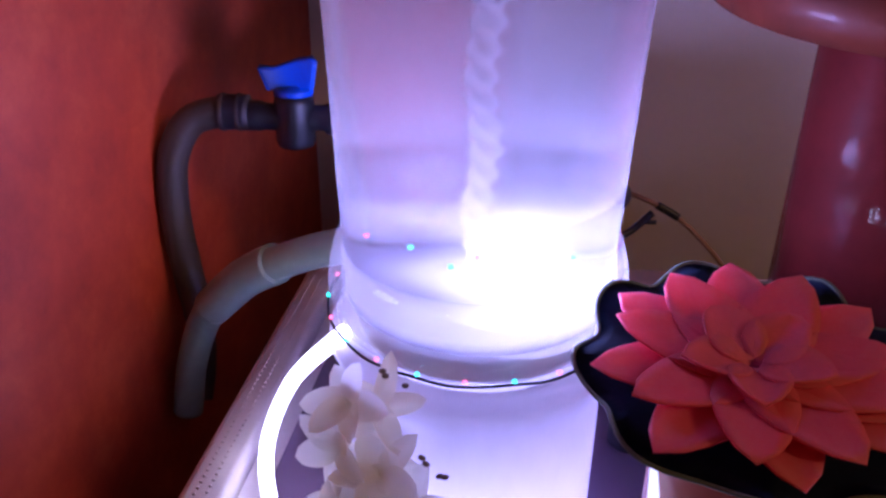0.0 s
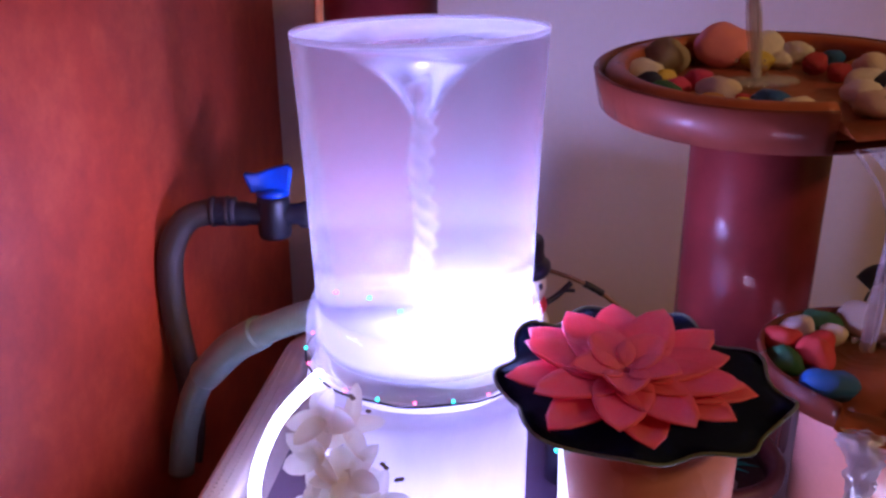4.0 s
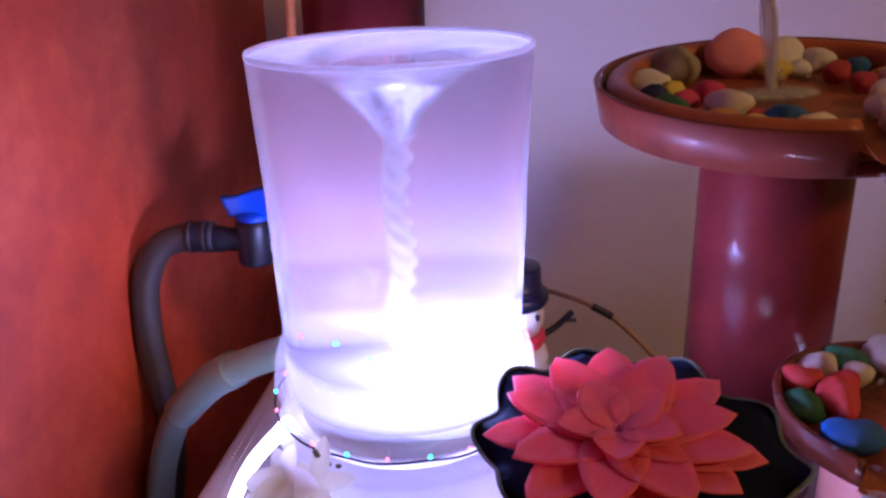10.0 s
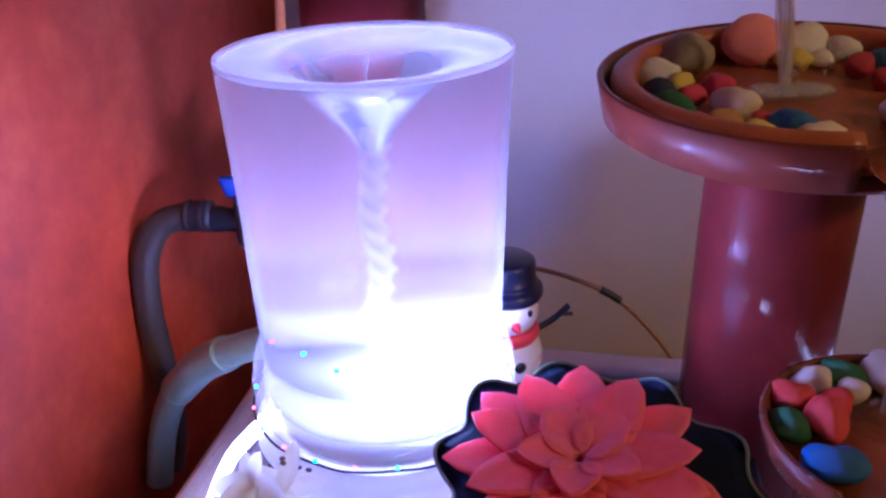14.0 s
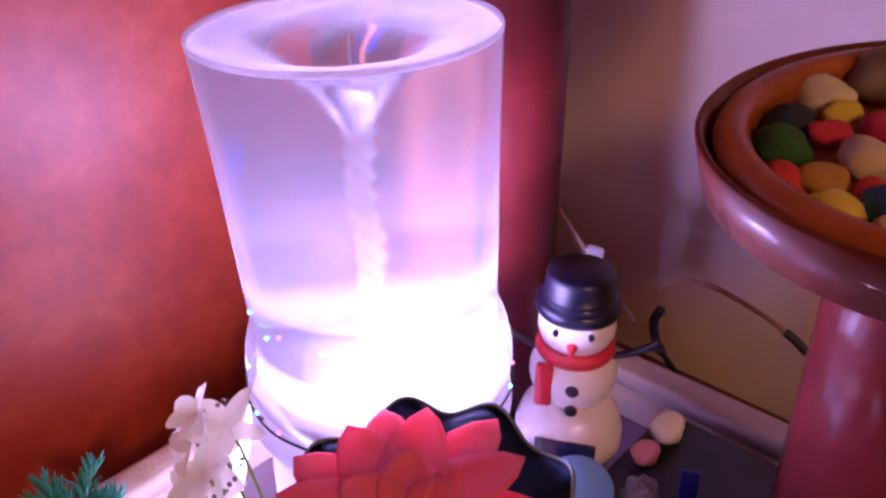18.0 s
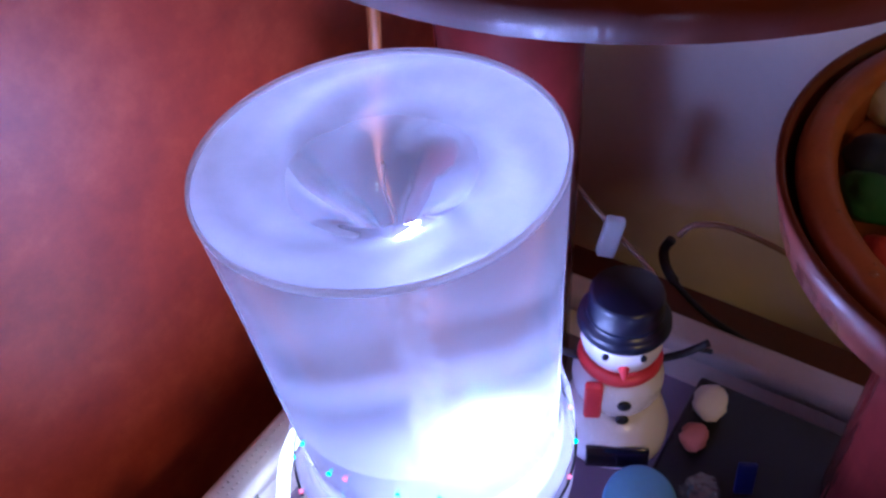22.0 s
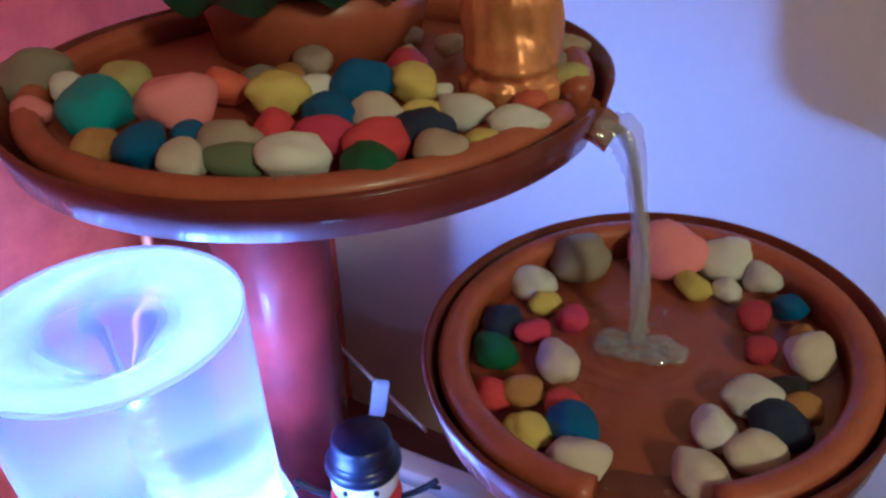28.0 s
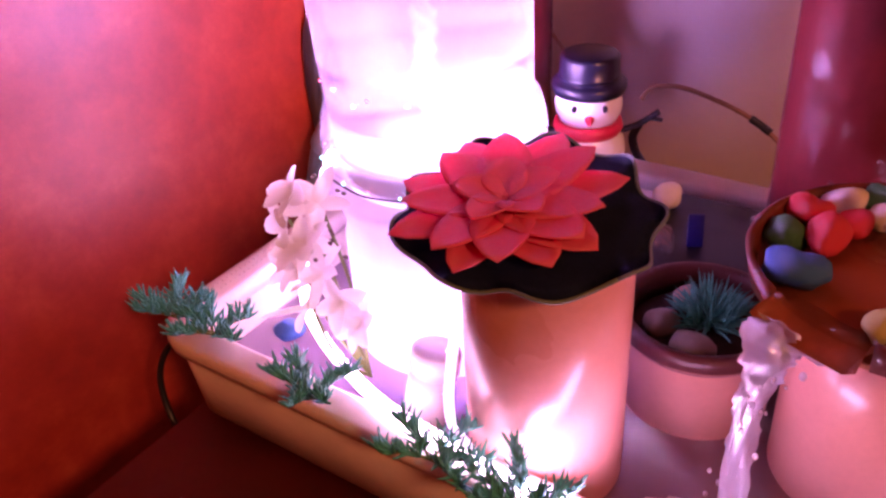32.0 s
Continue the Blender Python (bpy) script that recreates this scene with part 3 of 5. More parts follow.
def twisted_cord(z0, z1, r0, r1, pitch, n=20, steps=90):
    """A wrung rope of water: an oval that turns as it sinks, with fine ridges."""
    bm = bmesh.new()
    rings = []
    for i in range(steps + 1):
        s = i / steps
        z = z0 + (z1 - z0) * s
        turn = (z0 - z) / pitch * 2 * math.pi
        r = (r0 + (r1 - r0) * s) * (1 + 0.15 * noise.noise(Vector((3, 0, z * 60))))
        off = 0.0012 * math.sin(z * 110)
        ring = []
        for k in range(n):
            a = 2 * math.pi * k / n
            q = r * (1 + 0.26 * math.cos(2 * (a - turn)) + 0.07 * math.cos(5 * (a - turn * 0.8)))
            ring.append(bm.verts.new((q * math.cos(a) + off, q * math.sin(a), z)))
        rings.append(ring)
    for a, b in zip(rings, rings[1:]):
        for k in range(n):
            bm.faces.new((a[k], a[(k + 1) % n], b[(k + 1) % n], b[k]))
    bm.faces.new(rings[0][::-1])
    bm.faces.new(rings[-1])
    return bm


part("vortex_cord", lean(twisted_cord(0.130, 0.010, 0.0046, 0.0042, 0.020)), CORD, water, "twisted white rope of air and water")

# ---- light rope ----
rope = thing("light_rope", None, None, "glowing clear rope light draped over the tray rim", "rope light")
part("tube", tube([(-0.0538, 0.3909, 0.1542), (-0.083, 0.4118, 0.1115), (-0.0968, 0.4066, 0.072), (-0.0857, 0.3828, 0.0456), (-0.0438, 0.344, 0.0522), (0.0173, 0.3015, 0.0660), (0.062, 0.2850, 0.0700), (0.100, 0.2755, 0.0702)], 0.0036, 10, 8), ROPE, rope)
part("tube", tube([(0.101, 0.2754, 0.0705), (0.130, 0.271, 0.0705), (0.164, 0.267, 0.0705), (0.222, 0.2585, 0.0705)], 0.0036, 10, 8), BRIGHT_ROPE, rope)
part("tube", tube([(0.066, 0.334, 0.162), (0.064, 0.318, 0.13), (0.0625, 0.306, 0.10), (0.068, 0.292, 0.078), (0.085, 0.281, 0.0712)], 0.0026, 8, 8), DIM_ROPE, rope)
part("tube", tube([(0.298, 0.300, 0.0705), (0.305, 0.36, 0.0705), (0.313, 0.42, 0.0705), (0.321, 0.48, 0.0705), (0.328, 0.545, 0.0705), (0.332, 0.568, 0.074)], 0.0026, 10, 8), SIDE_ROPE, rope)
part("wire", tube([(TX + 0.0656 * math.cos(k * math.pi / 16), TY + 0.0656 * math.sin(k * math.pi / 16), 0.1580 + 0.0006 * math.sin(k * 2.1)) for k in range(33)], 0.0006, 8, 3), VALVE, rope, "dark wire wound round the foot")
for k in range(26):
    if k < 22:
        a = math.radians(150 + 360 * k / 22)
        at = Vector((TX + 0.0655 * math.cos(a), TY + 0.0655 * math.sin(a), 0.1600))
    else:
        at = Vector((0.0605, 0.322, 0.15)).lerp(Vector((0.0605, 0.300, 0.085)), (k - 22) / 3)
    part("led_and_glint", ball(0.0009, at, (1, 1, 1), 10, 8), LED_GREEN if k % 2 == 0 else LED_RED, rope)

# glowing specks added on the tumbler wall as reflections of the foot's LED dots
for k in range(6):
    a = math.radians(222 + 15 * k + (6 if k % 3 else 0))
    h = 0.044 + 0.003 * math.sin(k * 2.3)
    r = 0.0586 + 0.0002
    part("led_and_glint", ball(0.0007, (TX + r * math.cos(a), TY - 0.0100 * h / 0.167 + r * math.sin(a), 0.165 + h), (1.4, 1, 1), 8, 6), LED_GREEN if k % 3 else LED_RED, rope)

# ---- pipes and bowls ----


def pipe(name, x, y, r, z0, z1, label, material=None, wall=0.0035):
    return thing(name, lathe([(r, z0), (r, z1 - 0.001), (r - 0.001, z1), (r - wall, z1), (r - wall, z0)], 64, closed=True), material or PIPE, label, "pipe", "fountain pipes", at=(x, y, 0))


def ring_with_gap(profile, gap_at, gap_half, n=96):
    """A turned rim that stays open over a gap, with closed ends."""
    bm = bmesh.new()
    a0, a1 = gap_at + gap_half, gap_at + 2 * math.pi - gap_half
    rings = []
    for i in range(n + 1):
        a = a0 + (a1 - a0) * i / n
        rings.append([bm.verts.new((r * math.cos(a), r * math.sin(a), z)) for r, z in profile])
    m = len(profile)
    for p, q in zip(rings, rings[1:]):
        for i in range(m):
            bm.faces.new((p[i], p[(i + 1) % m], q[(i + 1) % m], q[i]))
    bm.faces.new(rings[0])
    bm.faces.new(rings[-1][::-1])
    return bm


def tongue(angle, r0, rim, r1, half0, half1, z0, z1, drop, side, thick=0.0025):
    """A spout: the floor climbs smoothly to the gap in the rim and runs out between flared lips."""
    bm = bmesh.new()
    rows = []
    n = 14
    for i in range(n + 1):
        s = i / n
        r, h = r0 + (r1 - r0) * s, half0 + (half1 - half0) * s
        k = min(1.0, (r - r0) / (rim - r0))
        out = max(0.0, (r - rim) / (r1 - rim))
        z = z0 + (z1 - z0) * k * k * (3 - 2 * k) - drop * out * out
        w = side * max(0.0, min(1.0, (r - rim + 0.010) / 0.008)) * (1 - 0.45 * out)
        flare = 0.0015 + 0.0035 * out
        rows.append([bm.verts.new((r, q, zz)) for q, zz in ((-h - flare, z + w), (-h - flare * 0.4, z + w * 0.45), (-h, z + w * 0.08), (-h * 0.5, z), (0, z - 0.0003), (h * 0.5, z), (h, z + w * 0.08), (h + flare * 0.4, z + w * 0.45), (h + flare, z + w))])
    for a, b in zip(rows, rows[1:]):
        for i in range(8):
            bm.faces.new((a[i], b[i], b[i + 1], a[i + 1]))
    bmesh.ops.solidify(bm, geom=bm.faces[:], thickness=thick)
    bmesh.ops.rotate(bm, cent=(0, 0, 0), matrix=Matrix.Rotation(angle, 3, "Z"), verts=bm.verts)
    return bm


def bowl(name, x, y, z, r_out, r_in, dish_h, gap, gap_half, reach, label, spout_drop=0.012, turn=(0, 0)):
    """A shallow outer dish with a thick-rimmed saucer standing in it, both cut open at a spout."""
    top = thing(name, None, None, label, "bowl", "fountain bowls", at=pose(x, y, z, math.degrees(turn[1]), -math.degrees(turn[0])))
    part("dish_rim", ring_with_gap([(r_out - 0.010, -dish_h), (r_out - 0.004, -dish_h + 0.0015), (r_out, -0.001), (r_out - 0.001, 0.0), (r_out - 0.003, 0.0), (r_out - 0.0065, -dish_h + 0.004)], gap, gap_half * 1.1), DISH, top, "dark terracotta outer rim")
    part("dish_floor", lathe([(0.0, -dish_h), (r_out - 0.006, -dish_h), (r_out - 0.005, -dish_h + 0.003), (0.0, -dish_h + 0.003)], 72), DISH, top)
    w = 0.0075
    loop = [(r_in - 2 * w, -dish_h + 0.004), (r_in - 2 * w + 0.001, -0.006)]
    loop += [(r_in - w + w * math.cos(radians(a)), -0.005 + w * 0.9 * math.sin(radians(a))) for a in (165, 130, 95, 60, 30, 0, -35)]
    loop += [(r_in - 0.004, -dish_h + 0.004)]
    part("saucer_rim", ring_with_gap(loop, gap, gap_half), TERRACOTTA, top, "rounded terracotta saucer rim")
    part("saucer_floor", lathe([(0.0, -dish_h + 0.0042), (r_in - 0.010, -dish_h + 0.0042), (r_in - 0.010, -dish_h + 0.0062), (r_in - 0.017, -dish_h + 0.0078), (0.0, -dish_h + 0.008)], 72), TERRACOTTA, top)
    half = r_in * math.sin(gap_half)
    part("spout", tongue(gap, r_in - 0.042, r_in - 0.009, r_out + reach, half * 0.98, half * 0.94, -dish_h + 0.0072, -0.0136, spout_drop, 0.0095), TERRACOTTA, top)
    return top


def pool(name, x, y, z, r, label, splash=None, turn=(0, 0)):
    ob = thing(name, lathe([(0.0, 0.0)] + [(r * k / 10, 0.0003 * math.sin(k * 2.2)) for k in range(1, 11)], 64), POOL, label, "water", at=pose(x, y, z, math.degrees(turn[1]), -math.degrees(turn[0])))
    if splash:
        sx, sy = splash
        for k in range(9):
            a = 2 * math.pi * k / 9 + 0.3
            part("bubble_clump", ball(0.0062 + 0.0014 * math.sin(k * 2.7), (sx + 0.0170 * math.cos(a), sy + 0.0072 * math.sin(a), 0.0006), (1.25, 0.8, 0.42), 14, 8), SPLASH, ob)
        part("bubble_clump", ball(0.0085, (sx, sy, 0.0004), (1.4, 0.75, 0.34), 18, 10), SPLASH, ob, "churned bubbles where the stream lands")
        for k, w in ((0, 0.0205), (1, 0.0290), (2, 0.0380)):
            part("ripple", lathe([(w - 0.0018, 0.0002), (w, 0.0011 - 0.0002 * k), (w + 0.0018, 0.0002)], 56, splash, wobble=lambda a, rr, zz: 1 + 0.10 * math.cos(2 * a) + 0.03 * math.sin(5 * a + k)), POOL, ob)
    return ob


UX, UY, UZ, UR = 0.0340, 0.5490, 0.403, 0.1550
MX, MY, MZ, MR = 0.2235, 0.5195, 0.2965, 0.1108
TILT_X, TILT_Y = 0.045, 0.080  # the middle bowl leans forwards and a little to the red wall
LX, LY, LZ, LR = 0.252, 0.3833, 0.1606, 0.0701
pipe("tall_pipe", -0.0219, 0.5674, 0.0372, 0.006, UZ - 0.020, "tall maroon painted plastic pipe carrying the upper bowl")
pipe("middle_pipe", 0.2212, 0.5184, 0.0434, 0.006, MZ - 0.0275, "maroon painted plastic pipe carrying the middle bowl")
pipe("low_pipe", LX, LY, 0.0430, 0.006, LZ - 0.016, "short salmon painted plastic pipe carrying the low bowl", POT_PIPE)
pipe("lotus_pipe", 0.1039, 0.3277, 0.0399, 0.006, 0.178, "salmon painted plastic pipe carrying the lotus", POT_PIPE)
bowl("upper_bowl", UX, UY, UZ, UR, 0.1452, 0.020, radians(-1), radians(5.5), 0.003, "wide terracotta saucer full of coloured pebbles on the tall pipe", 0.008)
bowl("middle_bowl", MX, MY, MZ, MR, 0.1035, 0.025, radians(-79), radians(14.5), 0.003, "round terracotta saucer with pebbles and a cut spout", 0.001, (TILT_X, TILT_Y))
low = thing("low_bowl", None, None, "small terracotta dish with pebbles pouring into the tray", "bowl", "fountain bowls", at=(LX, LY, LZ))
LOW_GAP = radians(-120)
part("dish_rim", ring_with_gap([(LR - 0.008, -0.016), (LR - 0.003, -0.0145), (LR, -0.001), (LR - 0.001, 0.0), (LR - 0.003, 0.0), (LR - 0.006, -0.012)], LOW_GAP, radians(20)), DISH, low)
part("dish_floor", lathe([(0.0, -0.016), (LR - 0.006, -0.016), (LR - 0.005, -0.012), (0.0, -0.012)], 72), TERRACOTTA, low)
part("spout", tongue(LOW_GAP, LR - 0.030, LR - 0.006, LR + 0.006, 0.0220, 0.0195, -0.0126, -0.0086, 0.003, 0.0075), TERRACOTTA, low)
pool("upper_pool", UX, UY, UZ - 0.0085, 0.137, "shallow water among the upper bowl's pebbles")
pool("middle_pool", MX, MY, MZ - 0.0125, 0.0865, "shallow water in the middle bowl where the stream lands", (-0.005, 0.004), (TILT_X, TILT_Y))
low_pool = pool("low_pool", LX, LY, LZ - 0.0075, 0.0645, "shallow rippled water in the low bowl where the stream lands")
for w in (0.0075, 0.0135, 0.0205):
    part("ripple", lathe([(w - 0.0014, 0.0002), (w, 0.0012 - 0.02 * w), (w + 0.0014, 0.0002)], 48, (-0.0055, 0.0205), wobble=lambda a, rr, zz: 1 + 0.06 * math.cos(2 * a) + 0.03 * math.sin(5 * a)), POOL, low_pool)

# ---- falling water ----


def ragged(points, wide, narrow, seed, flat=0.4, ripple=0.3, way=(1, 0.3, 0), quick=1.8):
    """A falling sheet of water: flattened, pinched and frayed along its length."""
    path = spline(points, 14)
    side = Vector(way).normalized()
    bm = bmesh.new()
    rings = []
    n = 18
    for i, p in enumerate(path):
        s = i / (len(path) - 1)
        along = (path[min(i + 1, len(path) - 1)] - path[max(i - 1, 0)]).normalized()
        e = (side - along * side.dot(along)).normalized()
        f = along.cross(e)
        r = wide + (narrow - wide) * min(1, s * quick)
        thin = flat * r if quick < 3 else min(narrow * 0.8, 0.0008 + narrow * s * quick * 0.8)
        ring = []
        for k in range(n):
            a = 2 * math.pi * k / n + s * 3.0
            q = 1 + ripple * noise.noise(Vector((2.2 * math.cos(a), 2.2 * math.sin(a), s * 9 + seed * 7)))
            q += ripple * 0.5 * noise.noise(Vector((5 * math.cos(a), 5 * math.sin(a), s * 30 + seed * 3)))
            shift = narrow * 0.35 * noise.noise(Vector((seed * 5.0, 0, s * 6)))
            ring.append(bm.verts.new(p + e * (r * q * math.cos(a) + shift) + f * thin * q * math.sin(a)))
        rings.append(ring)
    for a, b in zip(rings, rings[1:]):
        for k in range(n):
            bm.faces.new((a[k], a[(k + 1) % n], b[(k + 1) % n], b[k]))
    return bm


def stream(name, points, wide, narrow, label, seed, drops=10, material=None, strands=3, flat=0.4, ripple=0.3, quick=1.8):
    material = material or STREAM
    rnd = random.Random(seed)
    ob = thing(name, None, None, label, "water stream", "water streams")
    part("sheet", ragged(points, wide, narrow, seed, flat, ripple, (1, 0.3, 0), quick), material, ob)
    for k in range(strands):
        d = [(x + rnd.uniform(-1, 1) * narrow * 0.9, y + rnd.uniform(-1, 1) * narrow * 0.5, z) for x, y, z in points]
        part("strand", ragged(d, 0.0022, 0.0015, seed + k + 2, 0.8, 0.7), WHITE_STREAM if k % 2 and material is not VEIL else material, ob)
    for k in range(drops):
        x, y, z = points[-1]
        part("droplet", ball(rnd.uniform(0.0006, 0.0014), (x + rnd.gauss(0, 0.009), y + rnd.gauss(0, 0.009), z + rnd.uniform(0.001, 0.012)), (1, 1, 1.3), 8, 6), material, ob)
    return ob


stream("upper_stream", [(0.186, 0.5465, 0.3895), (0.198, 0.5445, 0.386), (0.207, 0.540, 0.364), (0.2135, 0.534, 0.325), (0.2175, 0.526, 0.284)], 0.0120, 0.0042, "clear water falling from the upper spout", 3, material=VEIL, strands=5)
fall = stream("middle_stream", [(0.2445, 0.4100, 0.2690), (0.2458, 0.4055, 0.262), (0.2478, 0.402, 0.245), (0.2480, 0.401, 0.228), (0.2475, 0.402, 0.20), (0.2465, 0.404, 0.155)], 0.0185, 0.0038, "clear water falling from the middle bowl's spout", 5, material=CLEAR_STREAM, quick=3.2, ripple=0.5)
for start in ((0.2235, 0.4075, 0.2680), (0.2625, 0.4140, 0.2700)):
    part("edge_strand", ragged([start, (start[0] * 0.8 + 0.0495, 0.4060, 0.262), (start[0] * 0.35 + 0.161, 0.4040, 0.246), (0.2478, 0.402, 0.222)], 0.0012, 0.0009, 4, 0.7, 0.5), CLEAR_STREAM, fall)
LOW_FALL = [(0.2085, 0.3265, 0.1475), (0.2040, 0.3185, 0.142), (0.2005, 0.3145, 0.115), (0.2000, 0.3140, 0.07), (0.2005, 0.3145, 0.034)]
torrent = stream("low_stream", LOW_FALL, 0.0130, 0.0050, "white water pouring from the low spout into the tray", 8, 16, WHITE_STREAM, 6, 0.5, 0.8)
rnd = random.Random(31)
for q in spline(LOW_FALL, 14)[8:]:
    part("splash", ball(rnd.uniform(0.0006, 0.0016), q + Vector((rnd.gauss(0, 0.0048), rnd.gauss(0, 0.003), rnd.uniform(-0.002, 0.002))), (1, 1, rnd.uniform(1.0, 2.2)), 8, 6), WHITE_STREAM, torrent)

# ---- pebbles ----
PEBBLE_MESHES = []
for k in range(6):
    rnd = random.Random(40 + k)
    bm = bmesh.new()
    bmesh.ops.create_icosphere(bm, subdivisions=3, radius=0.5)
    shift = Vector((rnd.uniform(0, 50), rnd.uniform(0, 50), 0))
    for v in bm.verts:
        v.co *= 1 + 0.34 * noise.noise(v.co * 1.8 + shift) + 0.09 * noise.noise(v.co * 4.5 + shift)
        v.co.z *= 0.72
    me = mesh_of(bm, "pebble", STONES["white"])
    PEBBLE_MESHES.append(me)


def pebbles(rows, cx, cy, floor, where, group, seed, grow=1.0, turn=(0, 0)):
    """Rows of (east, north, width in millimetres, colour) from a bowl's middle."""
    rnd = random.Random(seed)
    for i, (dx, dy, w, colour) in enumerate(rows):
        me = PEBBLE_MESHES[rnd.randrange(6)]
        ob = new("pebble", me)
        ob.material_slots[0].link = "OBJECT"
        ob.material_slots[0].material = STONES[colour]
        s = w / 1000 * grow
        long = rnd.uniform(1.0, 1.25)
        ob.matrix_basis = Matrix.LocRotScale((cx + dx / 1000, cy + dy / 1000, floor + turn[0] * dx / 1000 + turn[1] * dy / 1000 + s * 0.72 * 0.46), Euler((rnd.uniform(-0.2, 0.2), rnd.uniform(-0.2, 0.2), rnd.uniform(0, 6.28))), (s * long, s * 0.92, s))
        size = "large" if w > 27 else "small" if w < 19 else "smooth"
        tagged(ob, f"{size} {colour} painted pebble lying in the {where}", "pebble", group)


UP_FRONT = [(-126, -62, 32, "stone"), (-96, -94, 19, "pink"), (-97, -67, 22, "white"), (-75, -56, 27, "olive"), (-58, -92, 38, "teal"), (-40, -116, 19, "ochre"),
            (-18, -112, 24, "blue"), (-6, -96, 18, "blue"), (-29, -73, 36, "pink"), (9, -121, 23, "cream"), (14, -96, 24, "tan"), (30, -112, 23, "sage"),
            (23, -74, 19, "red"), (52, -106, 28, "white"), (53, -79, 23, "magenta"), (76, -80, 26, "red"), (82, -99, 24, "green"), (64, -51, 24, "cream"),
            (88, -63, 26, "navy"), (104, -77, 23, "tan"), (114, -61, 17, "yellow"), (98, -36, 24, "white"), (125, -43, 23, "white")]
UP_BACK = [(-23, -44, 27, "orange"), (10, -49, 31, "yellow"), (-17, -21, 18, "grey"), (-3, -17, 19, "ochre"), (-2, 7, 22, "tan"), (20, -31, 22, "white"),
           (40, -21, 30, "blue"), (43, -54, 23, "blue"), (64, -13, 26, "yellow"), (80, -42, 19, "yellow"), (48, 12, 24, "crimson"), (76, -6, 12, "white"),
           (120, -10, 16, "orange"), (130, 22, 20, "olive"), (119, 67, 20, "tan"), (37, 38, 14, "tan"), (25, 66, 17, "tan"), (55, 55, 18, "cream"), (118, 45, 17, "stone")]
MID_LEFT = [(-70, 40, 23, "white"), (-49, 64, 36, "stone"), (-3, 80, 40, "pink"), (13, 58, 20, "yellow"), (-59, 27, 17, "yellow"), (-75, 5, 23, "navy"), (-73, -19, 22, "green"),
            (-59, 2, 18, "magenta"), (-41, 15, 20, "magenta"), (-40, -19, 24, "cream"), (-65, -47, 19, "red"), (-50, -42, 18, "ochre"), (-31, -43, 17, "red"), (-41, -66, 22, "yellow"),
            (-22, -58, 25, "blue"), (-16, -75, 25, "cream")]
MID_RIGHT = [(27, 83, 30, "white"), (47, 74, 23, "white"), (30, 61, 16, "white"), (45, 39, 20, "crimson"), (50, 15, 18, "crimson"), (61, 51, 19, "blue"), (69, 33, 14, "ochre"),
            (72, 17, 26, "cream"), (49, -20, 25, "white"), (36, -43, 23, "white"), (71, -18, 18, "ochre"), (63, -8, 18, "black"), (63, -33, 24, "navy"), (55, -52, 25, "cream"),
            (33, -69, 24, "cream")]
LOW_ROWS = [(-55, 12, 20, "green"), (-46, -19, 25, "blue"), (-46, 36, 22, "red"), (-37, 15, 23, "red"), (-26, 31, 19, "red"), (-33, 50, 21, "cream"), (-14, 57, 22, "green"),
            (-14, 43, 17, "cream"), (12, 52, 29, "tan"), (24, 34, 19, "cream"), (35, 28, 20, "ochre"), (48, 26, 25, "cream"), (54, 6, 22, "cream"), (34, 2, 16, "orange"),
            (32, -21, 25, "black"), (50, -22, 22, "black"), (32, -40, 26, "tan"), (12, -49, 23, "cream"), (-6, -46, 20, "olive"), (11, -24, 17, "tan"), (36, 45, 22, "brown")]
pebbles(UP_FRONT, UX, UY, UZ - 0.0085, "upper terracotta bowl", "upper bowl pebbles", 1, 0.98)
pebbles(UP_BACK, UX, UY, UZ - 0.0085, "upper terracotta bowl", "upper bowl pebbles", 2, 0.98)
pebbles(MID_LEFT, MX, MY, MZ - 0.0172, "middle terracotta bowl", "middle bowl pebbles", 3, 0.98, (TILT_X, TILT_Y))
pebbles(MID_RIGHT, MX, MY, MZ - 0.0172, "middle terracotta bowl", "middle bowl pebbles", 4, 0.98, (TILT_X, TILT_Y))
pebbles(LOW_ROWS, LX, LY, LZ - 0.0122, "low terracotta dish", "low bowl pebbles", 5, 1.0)

# ---- upper bowl: gold statue and lily pad pot ----


def statue():
    """A seated figure kept as one plain turned shape: petalled base, lap, arms and a plain round head."""
    def radius(z):
        knots = [(0.0, 0.025), (0.006, 0.028), (0.013, 0.027), (0.016, 0.021), (0.022, 0.0235), (0.034, 0.0215), (0.050, 0.0215), (0.062, 0.0175), (0.069, 0.0085), (0.073, 0.0075), (0.078, 0.0115), (0.086, 0.0130), (0.094, 0.0105), (0.099, 0.004)]
        for (z0, r0), (z1, r1) in zip(knots, knots[1:]):
            if z <= z1:
                return r0 + (r1 - r0) * (z - z0) / (z1 - z0)
        return 0.0

    def wobble(a, r, z):
        side, front = abs(math.cos(a)), max(0.0, -math.sin(a))
        k = 1.0
        if z < 0.0155:
            return 1 + 0.09 * math.cos(10 * a) * (z / 0.0155)
        k += 0.26 * side ** 5 * math.exp(-((z - 0.040) / 0.016) ** 2)
        k += 0.30 * front ** 2 * math.exp(-((z - 0.021) / 0.005) ** 2) + 0.14 * front ** 6 * math.exp(-((z - 0.030) / 0.005) ** 2)
        if z < 0.066:
            k += 0.025 * math.sin(13 * a + 90 * z) + 0.02 * math.sin(5 * a - 160 * z)
        return k

    rows = [(0.0, 0.0)] + [(radius(0.0018 * i), 0.0018 * i) for i in range(56)] + [(0.0, 0.1)]
    return lathe([q for q in rows if q[0] > 1e-6 or q[1] in (0.0, 0.1)], 64, wobble=wobble)


